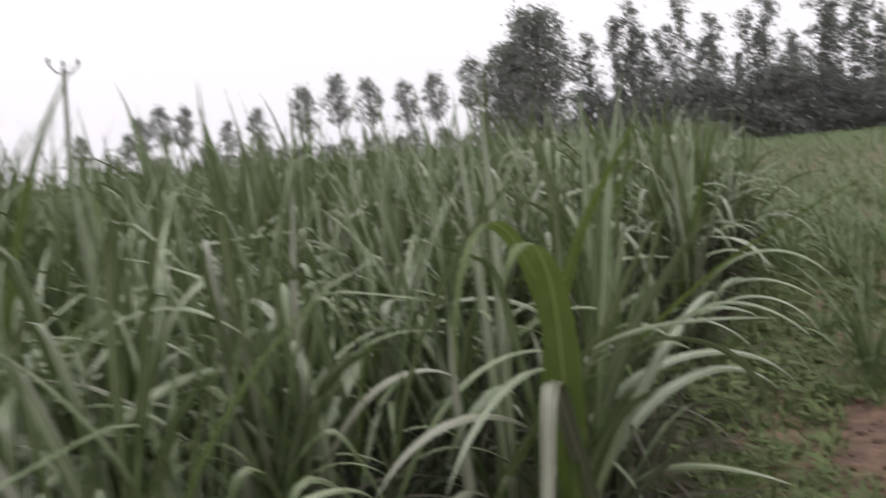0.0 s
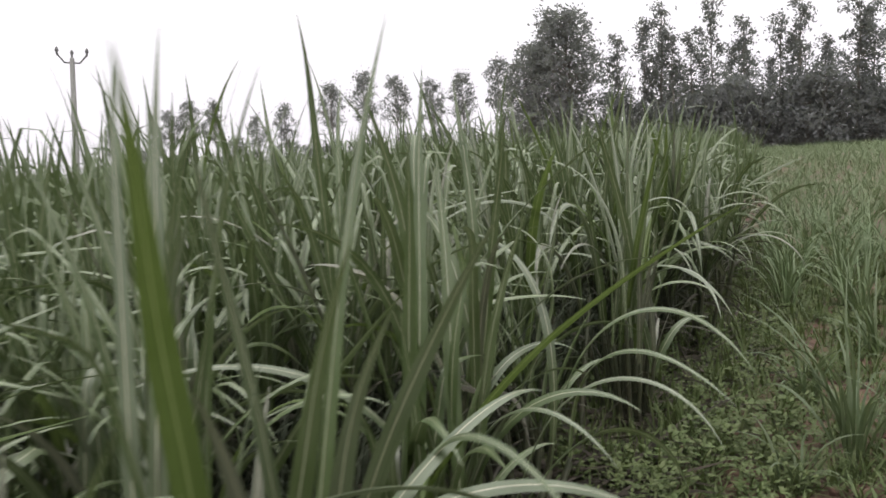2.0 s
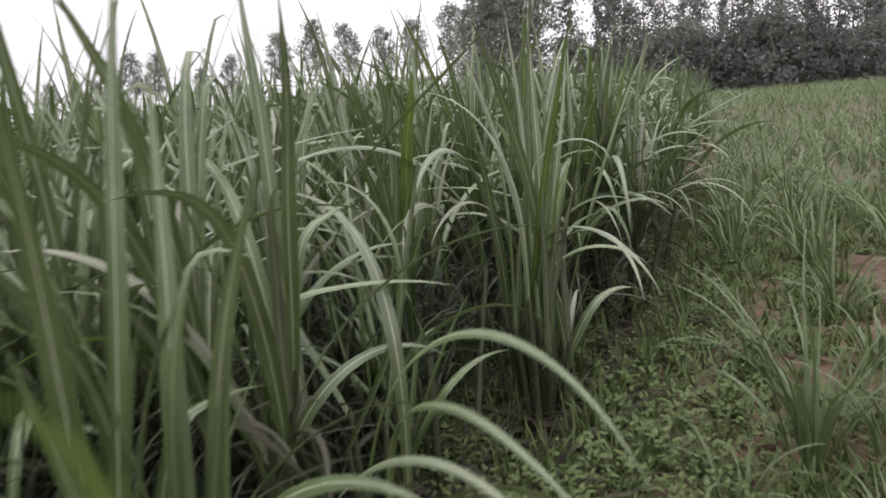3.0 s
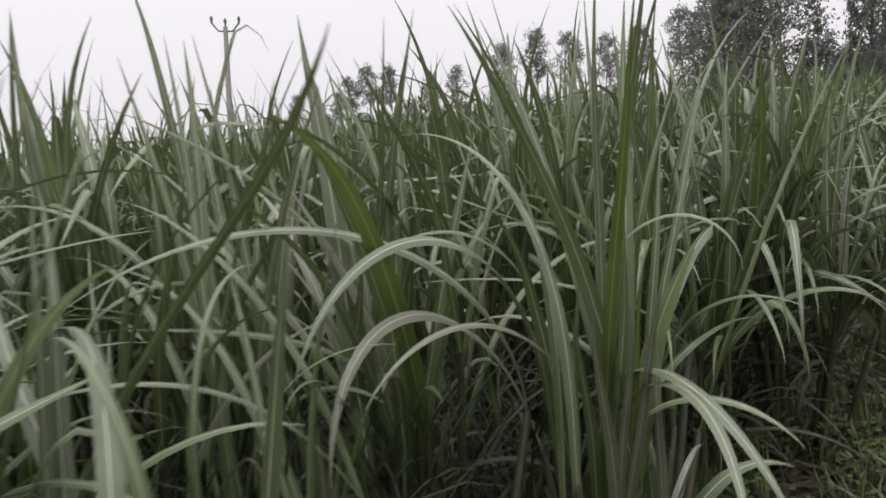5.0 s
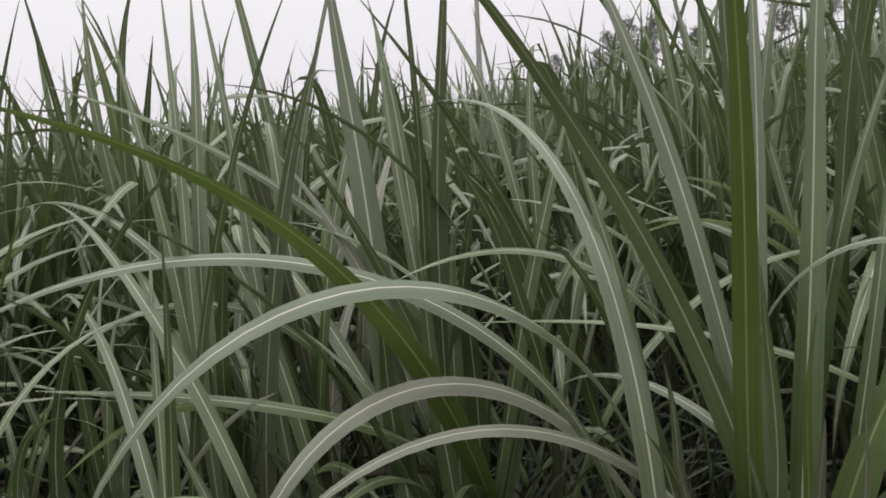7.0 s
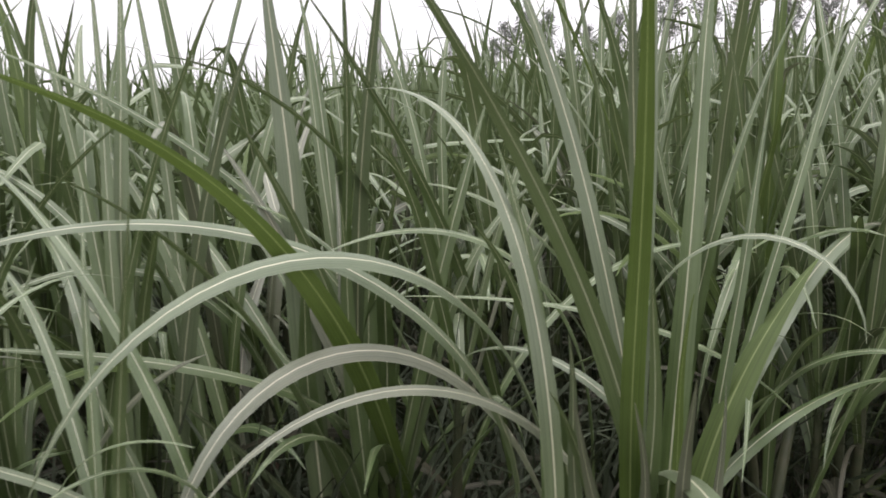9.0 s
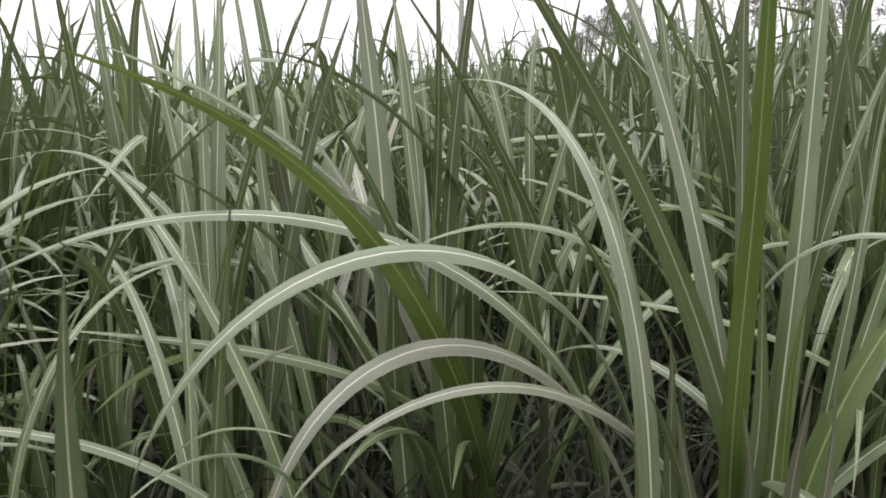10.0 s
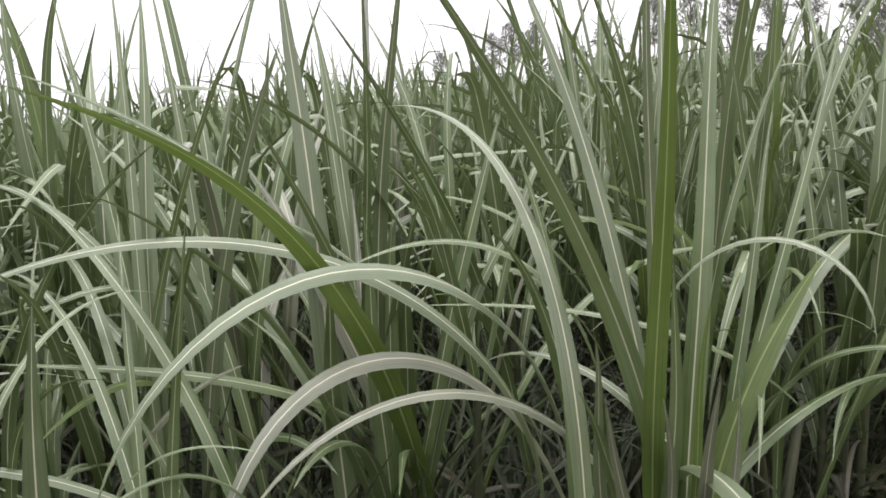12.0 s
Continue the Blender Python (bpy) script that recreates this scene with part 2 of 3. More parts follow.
def tube(points, radii, sides=6):
    """A tube along points."""
    points = np.asarray(points, float)
    t = np.gradient(points, axis=0)
    t /= np.linalg.norm(t, axis=1)[:, None]
    ref = np.where(np.abs(t[:, 2:3]) > 0.9, [[1.0, 0, 0]], [[0, 0, 1.0]])
    x = np.cross(t, ref)
    x /= np.linalg.norm(x, axis=1)[:, None]
    y = np.cross(t, x)
    ang = np.linspace(0, 2 * np.pi, sides, endpoint=False)
    r = np.asarray(radii, float)[:, None, None]
    verts = points[:, None] + r * (np.cos(ang)[None, :, None] * x[:, None] + np.sin(ang)[None, :, None] * y[:, None])
    k = len(points)
    i = np.arange(k - 1)[:, None] * sides + np.arange(sides)[None]
    j = np.arange(k - 1)[:, None] * sides + (np.arange(sides)[None] + 1) % sides
    faces = np.stack([i, j, j + sides, i + sides], -1).reshape(-1, 4)
    uvs = np.stack([np.tile(np.linspace(0, 0.4, sides), k), np.repeat(np.linspace(0, 1, k), sides)], 1)
    return verts.reshape(-1, 3), faces, uvs


def joined(pieces):
    verts, faces, uvs, n = [], [], [], 0
    for v, f, u in pieces:
        verts.append(v), faces.append(f + n), uvs.append(u)
        n += len(v)
    return np.concatenate(verts), np.concatenate(faces), np.concatenate(uvs)


def scattered(kinds, places):
    """Joins copies of ready pieces: places are rows of kind, x, y, z, turn, size, height."""
    out = []
    for k, x, y, z, turn, size, tall in places:
        v, f, u = kinds[int(k)]
        c, s = math.cos(turn) * size, math.sin(turn) * size
        out.append((v @ np.array([[c, s, 0], [-s, c, 0], [0, 0, tall]]) + (x, y, z), f, u))
    return joined(out)


# ---- ground ----
def height(x, y):
    """Low furrow ridges along the rows, flat far off."""
    far = np.clip(1.3 - np.hypot(x, y - 5) / 40, 0, 1)
    return far * (0.025 * np.sin(x * 2 * np.pi / 0.9 + 1.0) + 0.02 * np.sin(x * 5.1 + y * 3.3) * np.sin(y * 4.3 - x * 2.0)) - 0.02


def build_ground():
    def axis(inner, outer, step):
        near = np.arange(-inner, inner + step, step)
        far = inner * (outer / inner) ** np.linspace(0.05, 1, 24)
        return np.concatenate([-far[::-1], near, far])
    xs, ys = axis(6, 1500, 0.08), axis(9, 1500, 0.1) + 6
    gx, gy = np.meshgrid(xs, ys)
    verts = np.stack([gx, gy, height(gx, gy)], -1).reshape(-1, 3)
    n = len(xs)
    i = (np.arange(len(ys) - 1)[:, None] * n + np.arange(n - 1)[None]).ravel()
    faces = np.stack([i, i + 1, i + n + 1, i + n], -1)
    tagged(new("ground", raw_mesh("ground", verts, faces, verts[:, :2], soil_mat)), "bare reddish-brown field soil with clods", "soil", kind="structure")


build_ground()


# ---- sugar cane ----
def cane_blades(rng, segs, across, shoots=6, spread=0.16, tall=1.0, droop=1.0, per=(5, 7), out=None):
    """The stalks, green blades and dry blades of one stool of cane."""
    stalks, green, dry = [], [], []
    for k in range(shoots):
        a = rng.uniform(0, 360)
        r = spread * math.sqrt(rng.random())
        foot = np.array([r * math.cos(radians(a)), r * math.sin(radians(a)), -0.03])
        h = tall * rng.uniform(0.6, 1.0)
        tilt = rng.uniform(0.0, 0.22)
        top = foot + (h * tilt * math.cos(radians(a)), h * tilt * math.sin(radians(a)), h)
        pts = [foot + (top - foot) * f for f in (0, 0.35, 0.7, 1)]
        stalks.append(tube(pts, [0.017, 0.016, 0.015, 0.009], 6 if segs > 8 else 4))
        plane = rng.uniform(0, 180)
        n = rng.randint(*per)
        for j in range(n):
            f = j / max(1, n - 1)
            at = foot + (top - foot) * (0.66 + 0.34 * f)
            az = plane + 180 * (j % 2) + rng.uniform(-35, 35)
            if f > 0.6:
                b = dict(lean=rng.uniform(3, 17), bend=rng.uniform(4, 34), power=rng.uniform(1.5, 3))
            elif f > 0.34:
                b = dict(lean=rng.uniform(8, 22), bend=droop * rng.uniform(15, 110), power=rng.uniform(1.6, 3.2))
            else:
                b = dict(lean=rng.uniform(10, 28), bend=droop * rng.uniform(75, 140), power=rng.uniform(1.3, 2.4))
                az = az if out is None else out + rng.gauss(0, 55)
            length = tall * (rng.uniform(0.75, 1.1) if rng.random() < (0.7 if f > 0.6 else 0.85) else rng.uniform(1.1, 1.45))
            kink = (rng.uniform(0.35, 0.7), rng.uniform(50, 110)) if rng.random() < 0.16 else None
            if f > 0.6 and kink is None and rng.random() < 0.25:  # a broken tip
                kink = (rng.uniform(0.72, 0.9), rng.uniform(50, 140))
            green.append(blade(at, az, b["lean"], b["bend"], b["power"], length, rng.uniform(0.03, 0.054), rng.uniform(-20, 20), rng.uniform(-40, 40), segs, across, 0.16, kink, rng.uniform(-35, 35)))
        for j in range(rng.randint(3, 6)):
            at = foot + (top - foot) * rng.uniform(0.2, 0.75)
            dry.append(blade(at, rng.uniform(0, 360), rng.uniform(15, 50), rng.uniform(80, 140), rng.uniform(0.6, 1.2), rng.uniform(0.4, 0.8), rng.uniform(0.01, 0.024), rng.uniform(-40, 40), rng.uniform(-150, 150), max(5, segs - 4), across))
    return stalks, green, dry


def cane_plant(name, rng, label, **shape):
    plant = tagged(new(name), label, "sugar cane", "cane along the field's edge")
    stalks, green, dry = cane_blades(rng, 18, 2, **shape)
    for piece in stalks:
        part("stalk", raw_mesh("stalk", *piece, shaded_stalk_mat), plant)
    for piece in green:
        pick = rng.random()
        part("leaf", raw_mesh("leaf", *piece, fresh_mat if pick < 0.08 else fading_mat if pick > 0.93 else tipped_mat if pick > 0.9 else waxy_mat if pick > 0.86 else leaf_mat), plant)
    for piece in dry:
        part("dry_leaf", raw_mesh("dry_leaf", *piece, shaded_dry_mat), plant, "dried tan leaf, darkened in colour for the shade inside the stool")
    return plant


def edge_x(y):
    """Where the tall cane ends."""
    return -0.55 - max(0.0, y - 9) * 0.15


NEAR_LABEL = "tall green sugar cane stool with arching pale-ribbed leaves"
EDGE = [(-0.95, 2.1), (-0.9, 2.85), (-0.95, 3.65), (-0.8, 4.7), (-0.75, 7.5), (-0.5, 9.2), (-0.75, 10.1), (-0.9, 11.0)]
rng = random.Random(4)
variants = [cane_plant("sugarcane_plant", rng, NEAR_LABEL, shoots=rng.randint(8, 10), spread=0.26, per=(6, 8)) for k in range(6)]
spots = [(x, y, 0.88 if y < 4 else 1.0) for x, y in EDGE]
for row in range(1, 3):
    for j in range(20):
        x, y = -0.6 - 0.85 * row + rng.uniform(-0.12, 0.12), 1.2 + j * 0.53 + rng.uniform(-0.15, 0.15)
        if math.hypot(x + 1.08, y - 6.3) > 0.45 and math.hypot(x + 1.5, y - 5.95) > 0.45:
            spots.append((x, y, 0.72 if math.hypot(x + 1.47, y - 5.39) < 0.2 else 0.9 if y < 3.5 else 1.0 if y < 5 else 1.08))
for k, (x, y, size) in enumerate(spots):
    m = pose(x, y, 0, 0, 0, rng.uniform(0, 360)) @ Matrix.Scale(size * rng.uniform(0.93, 1.05), 4)
    if k < len(variants):
        variants[k].matrix_basis = m
    else:
        copy_thing(variants[k % len(variants)], m)

# the stools at the field's edge, leaf by leaf
def cane_stool(x, y, label, seed, **shape):
    stool = tagged(new("sugarcane_plant"), label, "sugar cane", "cane along the field's edge")
    stool.matrix_basis = pose(x, y, 0)
    r = random.Random(seed)
    stalks, green, dry = cane_blades(r, 20, 2, spread=0.16, **shape)
    for piece in stalks:
        part("stalk", raw_mesh("stalk", *piece, shaded_stalk_mat), stool)
    for piece in green:
        part("leaf", raw_mesh("leaf", *piece, r.choice([fresh_mat] + [leaf_mat] * 9 + [waxy_mat] + [tipped_mat, fading_mat])), stool)
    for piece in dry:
        part("dry_leaf", raw_mesh("dry_leaf", *piece, shaded_dry_mat), stool, "dried tan leaf, darkened in colour for the shade inside the stool")
    return stool


def grow(stool, mat, base, az, lean, bend, power, length, side, width, roll, neck=0.55, kink=None):
    """One leaf of a stool, on a shoot of its own; base in the world."""
    at = np.array(base) - np.array(stool.location)
    foot = np.array([at[0] * 0.6, at[1] * 0.6, -0.03])
    part("stalk", raw_mesh("stalk", *tube([foot, foot + (at - foot) * (0.5, 0.5, 0.55), at, at + (0, 0, 0.02)], [0.016, 0.015, 0.011, 0.004], 6), shaded_stalk_mat), stool)
    label = {"fading_leaf": "fading tan-green leaf", "waxy_leaf": "pale waxy grey-green leaf", "tipped_leaf": "green leaf with a dried tan tip", "fresh_leaf": "fresh bright green leaf"}.get(mat.name, "")
    part("leaf", raw_mesh("leaf", *blade(at, az, lean, bend, power, length, width, side, 0, 32, 4, 0.17, kink, roll, neck), mat), stool, label)


stool = cane_stool(-0.28, 3.3, "tall cane stool leaning over the weedy strip, broad bright leaves", 78, shoots=4, tall=0.7, droop=0.9, out=-20)
grow(stool, fresh_mat, (-0.09, 3.02, 0.58), 293, 37, 96, 5.95, 1.46, -14, 0.099, 0)
grow(stool, fresh_mat, (0.02, 2.77, 0.70), 267, 4, 180, 2.31, 1.43, 16, 0.047, 20)
grow(stool, fresh_mat, (-0.29, 3.25, 0.56), 317, 15, 38, 1.26, 1.40, 3, 0.065, 0)
grow(stool, fading_mat, (-0.01, 3.05, 0.51), 280, 42, -32, 1.68, 1.53, -6, 0.051, 0, kink=(0.55, 130))
grow(stool, fading_mat, (-0.18, 3.32, 0.46), 250, 22, 116, 1.41, 1.06, -1, 0.054, -20)
grow(stool, waxy_mat, (-0.15, 3.41, 0.56), 275, 19, 113, 1.15, 1.30, -10, 0.054, 0)
grow(stool, waxy_mat, (-0.37, 3.43, 0.68), 316, 38, 47, 0.87, 1.25, 19, 0.030, 40)
grow(stool, waxy_mat, (-0.07, 3.11, 0.54), 38, 26, 100, 2.20, 1.07, 57, 0.052, 10)
grow(stool, waxy_mat, (-0.14, 3.24, 0.44), 53, 31, 118, 1.46, 1.14, -6, 0.048, 30)
grow(stool, waxy_mat, (-0.26, 3.03, 0.67), 32, 21, 174, 1.26, 1.32, 15, 0.046, -30)
grow(stool, leaf_mat, (-0.37, 2.93, 0.48), 330, 34, 9, 1.57, 1.13, 29, 0.034, -30)
grow(stool, waxy_mat, (-0.28, 3.61, 0.54), 340, 30, 19, 2.03, 1.21, -6, 0.054, -20)
grow(stool, waxy_mat, (-0.33, 3.12, 0.49), 138, 10, 9, 1.64, 1.43, -18, 0.040, 0)
grow(stool, waxy_mat, (-0.33, 3.14, 0.51), 113, 9, 11, 1.63, 1.45, 5, 0.045, 0)
grow(stool, leaf_mat, (-0.11, 3.30, 0.49), 76, 10, 11, 1.71, 1.46, 0, 0.054, 0)
grow(stool, fading_mat, (-0.35, 2.88, 0.40), 136, 4, 13, 1.69, 0.78, -6, 0.042, 0)
grow(stool, waxy_mat, (-0.72, 2.70, 0.67), 151, 8, 336, 1.94, 1.62, 45, 0.047, 0)
grow(stool, tipped_mat, (-0.19, 3.30, 0.36), 338, 17, 47, 1.69, 0.73, -3, 0.054, -40)
grow(stool, tipped_mat, (-0.30, 3.22, 0.42), 315, 17, 60, 1.59, 0.88, 6, 0.054, -30)
grow(stool, waxy_mat, (-0.28, 3.40, 0.49), 28, 27, 124, 1.36, 1.18, 11, 0.043, 30)
grow(stool, waxy_mat, (-0.13, 3.45, 0.33), 320, 32, 65, 1.10, 0.89, 20, 0.041, 30)
grow(stool, leaf_mat, (-0.07, 3.58, 0.52), 326, 14, 114, 1.79, 1.15, -1, 0.027, 40)
grow(stool, waxy_mat, (-0.07, 3.42, 0.38), 68, 37, 122, 1.19, 1.12, -5, 0.054, -40)
grow(stool, fading_mat, (-0.11, 3.44, 0.30), 316, 40, 20, 1.56, 0.82, -4, 0.032, -30)
grow(stool, leaf_mat, (-0.29, 3.41, 0.52), 335, 25, 13, 1.55, 1.13, -3, 0.054, -10)
grow(stool, waxy_mat, (-0.19, 3.44, 0.47), 329, 21, 27, 1.57, 1.11, -2, 0.054, -10)
grow(stool, waxy_mat, (-0.22, 3.42, 0.51), 291, 8, 12, 1.65, 1.23, 0, 0.035, 0)
stool = cane_stool(-0.42, 4.05, "tall cane stool with a long slanting green leaf", 79, shoots=5, tall=0.75, droop=0.9, out=-20)
grow(stool, fresh_mat, (-0.33, 4.09, 0.59), 330, 43, 26, 1.16, 1.62, -16, 0.025, -20)
grow(stool, leaf_mat, (-0.37, 4.11, 0.50), 318, 7, 12, 1.67, 1.20, 3, 0.054, 0)
grow(stool, leaf_mat, (-0.36, 4.10, 0.49), 98, 11, 5, 1.65, 1.45, 9, 0.054, 0)
grow(stool, leaf_mat, (-0.25, 4.18, 0.49), 119, 9, 12, 1.65, 1.19, 2, 0.054, 0)
grow(stool, leaf_mat, (-0.22, 4.20, 0.45), 12, 6, 19, 1.76, 1.03, 1, 0.054, -30)
grow(stool, leaf_mat, (-0.73, 3.77, 0.60), 10, 34, 15, 1.44, 0.89, -1, 0.054, -20)
grow(stool, leaf_mat, (-0.41, 4.18, 0.57), 273, -9, 96, 1.56, 1.15, -25, 0.043, 30)
grow(stool, waxy_mat, (-0.32, 4.18, 0.51), 233, 20, 91, 1.35, 1.14, -2, 0.043, -30)
grow(stool, leaf_mat, (-0.10, 4.52, 0.53), 334, 14, 126, 1.77, 1.20, -4, 0.028, 40)
grow(stool, leaf_mat, (-0.04, 4.55, 0.56), 312, 10, 115, 1.21, 1.03, 26, 0.027, 30)
grow(stool, waxy_mat, (-0.16, 4.34, 0.44), 349, 19, 126, 1.90, 1.08, -18, 0.027, 20)
grow(stool, leaf_mat, (-0.12, 4.15, 0.39), 74, 37, 126, 1.07, 1.26, -10, 0.035, -50)
grow(stool, waxy_mat, (-0.32, 4.26, 0.43), 338, 18, 117, 1.69, 0.97, -3, 0.043, 10)
stool = cane_stool(-0.62, 5.3, "cane stool with pale leaves folded over towards the path", 85, shoots=1, tall=0.6, droop=0.8)
grow(stool, leaf_mat, (-0.89, 5.12, 0.68), 48, 17, 45, 0.81, 1.40, -69, 0.042, -10)
grow(stool, waxy_mat, (-0.33, 5.08, 0.38), 135, -17, 150, 1.41, 1.47, 52, 0.046, 0)
grow(stool, tipped_mat, (-0.59, 5.15, 0.42), 173, -32, 152, 3.21, 1.13, 11, 0.043, 0)
grow(stool, waxy_mat, (-0.61, 5.21, 0.52), 190, 24, 45, 1.31, 1.16, -25, 0.054, 0)
grow(stool, waxy_mat, (-0.73, 5.08, 0.48), 138, 8, 13, 1.62, 1.09, 0, 0.032, 0)
grow(stool, leaf_mat, (-0.77, 4.93, 0.53), 55, 4, 21, 1.58, 1.21, 1, 0.046, -30)
grow(stool, waxy_mat, (-0.57, 5.35, 0.42), 30, 12, 1, 1.64, 0.99, -2, 0.054, -30)
grow(stool, waxy_mat, (-0.69, 5.09, 0.49), 140, 13, 17, 1.54, 1.09, 20, 0.047, 0)
stool = cane_stool(-0.62, 5.72, "short cane stool with low arching leaves", 83, shoots=2, tall=0.6, droop=0.9)
grow(stool, waxy_mat, (-0.58, 6.29, 0.76), 246, -2, 123, 0.82, 1.45, 6, 0.033, -40)
grow(stool, leaf_mat, (-0.61, 5.76, 0.55), 202, 12, 75, 1.71, 1.28, -5, 0.031, 0)
grow(stool, leaf_mat, (-0.65, 5.60, 0.51), 185, 12, 93, 1.78, 1.20, 5, 0.028, 0)
grow(stool, leaf_mat, (-0.66, 5.57, 0.46), 19, 6, 15, 1.66, 1.01, 3, 0.026, 0)
grow(stool, leaf_mat, (-0.66, 5.51, 0.47), 145, 15, 17, 1.51, 1.01, 23, 0.024, 0)
grow(stool, leaf_mat, (-0.65, 5.40, 0.51), 123, -18, 148, 2.05, 1.13, 2, 0.016, 20)
grow(stool, leaf_mat, (-0.72, 5.42, 0.50), 21, -13, 124, 2.27, 0.99, 6, 0.016, -40)
grow(stool, leaf_mat, (-0.72, 5.47, 0.48), 24, -1, 97, 2.03, 0.90, 5, 0.016, 30)
grow(stool, tipped_mat, (-0.68, 5.78, 0.41), 303, -4, 116, 2.27, 0.92, 1, 0.018, -40)
grow(stool, waxy_mat, (-0.63, 5.81, 0.53), 258, 17, 98, 1.51, 1.15, -1, 0.024, -20)
stool = cane_stool(-0.45, 6.5, "tall cane stool with fanned broad leaves and long arching ones", 177, shoots=1, tall=0.5, droop=0.8, out=100)
grow(stool, fresh_mat, (-0.45, 6.45, 0.45), 315, 17, 14, 1.47, 1.47, 2, 0.040, 0)
grow(stool, waxy_mat, (-0.44, 6.46, 0.50), 313, 5, 9, 1.67, 1.46, 3, 0.025, 0)
grow(stool, waxy_mat, (-0.38, 6.38, 0.50), 119, 9, 12, 1.64, 1.45, 5, 0.031, 0)
grow(stool, leaf_mat, (-0.37, 6.44, 0.50), 107, 10, 10, 1.63, 1.45, 6, 0.049, 0)
grow(stool, leaf_mat, (-0.39, 6.55, 0.45), 97, 13, 12, 1.60, 1.11, 5, 0.033, 0)
grow(stool, leaf_mat, (-0.45, 6.59, 0.43), 81, 18, 13, 1.49, 1.40, 15, 0.037, 0)
grow(stool, waxy_mat, (-0.42, 6.51, 0.50), 194, 7, 18, 1.50, 1.42, 0, 0.054, -20)
grow(stool, leaf_mat, (-0.34, 6.44, 0.55), 263, 10, 32, 1.40, 1.39, 3, 0.050, 20)
grow(stool, waxy_mat, (-0.34, 6.17, 0.65), 149, 0, 102, 2.07, 1.23, 53, 0.037, 0)
grow(stool, leaf_mat, (-0.44, 6.24, 0.50), 213, -2, 20, 2.31, 0.99, 1, 0.047, -30)
grow(stool, leaf_mat, (-0.55, 6.44, 0.53), 270, 11, 38, 3.87, 0.88, 0, 0.049, 20)
grow(stool, waxy_mat, (-0.55, 6.37, 0.60), 276, 4, 153, 1.60, 1.44, -3, 0.053, -30, neck=0.3)
grow(stool, fading_mat, (-0.69, 6.49, 0.53), 258, 16, 166, 1.70, 1.36, 42, 0.054, -30)
grow(stool, fading_mat, (-0.42, 6.48, 0.52), 261, 20, 120, 1.92, 1.16, 7, 0.037, -30)
grow(stool, leaf_mat, (-0.45, 7.00, 0.78), 254, 41, 50, 0.80, 1.00, -29, 0.022, -30)
grow(stool, waxy_mat, (-0.33, 6.57, 0.48), 196, 10, 125, 1.62, 0.96, 2, 0.027, -30)
grow(stool, fading_mat, (-0.37, 6.42, 0.41), 332, 16, 20, 1.49, 0.84, -26, 0.032, 0)
grow(stool, fading_mat, (-0.32, 6.33, 0.37), 291, 13, 14, 1.55, 0.82, 6, 0.035, 0)
grow(stool, fading_mat, (-0.35, 6.35, 0.39), 321, 14, 19, 1.59, 0.82, -15, 0.024, 0)
grow(stool, waxy_mat, (-0.50, 6.37, 0.39), 317, 13, 17, 1.60, 0.86, -7, 0.029, 0)
grow(stool, leaf_mat, (-0.47, 6.44, 0.40), 304, 16, 27, 1.64, 0.81, -13, 0.034, 0)
grow(stool, leaf_mat, (-0.43, 6.44, 0.43), 328, 13, 15, 1.56, 0.94, -20, 0.033, 0)
grow(stool, fresh_mat, (-0.39, 6.48, 0.40), 319, 11, 14, 1.63, 0.88, 1, 0.021, 0)
grow(stool, fresh_mat, (-0.35, 6.38, 0.42), 96, 23, 52, 1.73, 1.01, 0, 0.083, 0)
grow(stool, waxy_mat, (-0.46, 6.59, 0.56), 90, 32, 99, 1.40, 1.57, 22, 0.051, 0)
grow(stool, leaf_mat, (-0.48, 6.45, 0.44), 75, 32, 96, 1.48, 1.12, 2, 0.040, 0)
grow(stool, leaf_mat, (-0.43, 6.51, 0.49), 74, 6, 25, 2.28, 1.24, -10, 0.041, 10)
grow(stool, waxy_mat, (-0.55, 6.57, 0.53), 323, 20, 135, 1.26, 1.20, 13, 0.054, 0)
grow(stool, waxy_mat, (-0.54, 6.49, 0.50), 339, 28, 120, 1.51, 1.22, -41, 0.054, 0)
grow(stool, tipped_mat, (-0.52, 6.49, 0.42), 2, 19, 118, 1.68, 0.84, -4, 0.041, 20)
grow(stool, leaf_mat, (-0.61, 7.00, 0.44), 5, 6, 112, 1.71, 0.86, 1, 0.027, 40)
grow(stool, leaf_mat, (-0.70, 6.95, 0.41), 332, 30, 25, 1.63, 0.70, -7, 0.044, 0)
grow(stool, leaf_mat, (-0.56, 7.08, 0.44), 318, 2, 81, 1.68, 0.79, 14, 0.030, -10)
grow(stool, leaf_mat, (-0.45, 7.04, 0.46), 41, 17, 14, 1.57, 1.41, 2, 0.028, 20)
grow(stool, waxy_mat, (-0.44, 6.47, 0.59), 13, -7, 185, 2.68, 1.07, -12, 0.029, 30)
stool = cane_stool(-1.08, 6.3, "tall cane stool with one thick green leaf slanting out", 72, shoots=4, tall=0.9, droop=0.7)
grow(stool, fresh_mat, (-0.97, 6.26, 0.58), 308, 18, 58, 1.25, 1.49, -5, 0.064, 10)
grow(stool, leaf_mat, (-1.11, 6.42, 0.61), 255, 16, 51, 1.20, 1.44, 10, 0.037, -50)
grow(stool, waxy_mat, (-1.05, 6.08, 0.51), 160, 3, 12, 1.67, 1.45, 0, 0.075, 0)
grow(stool, leaf_mat, (-1.16, 6.24, 0.50), 159, 6, 18, 1.80, 1.40, 13, 0.046, 0)
grow(stool, waxy_mat, (-1.13, 6.21, 0.50), 3, 7, 14, 1.59, 1.43, 1, 0.054, 0)
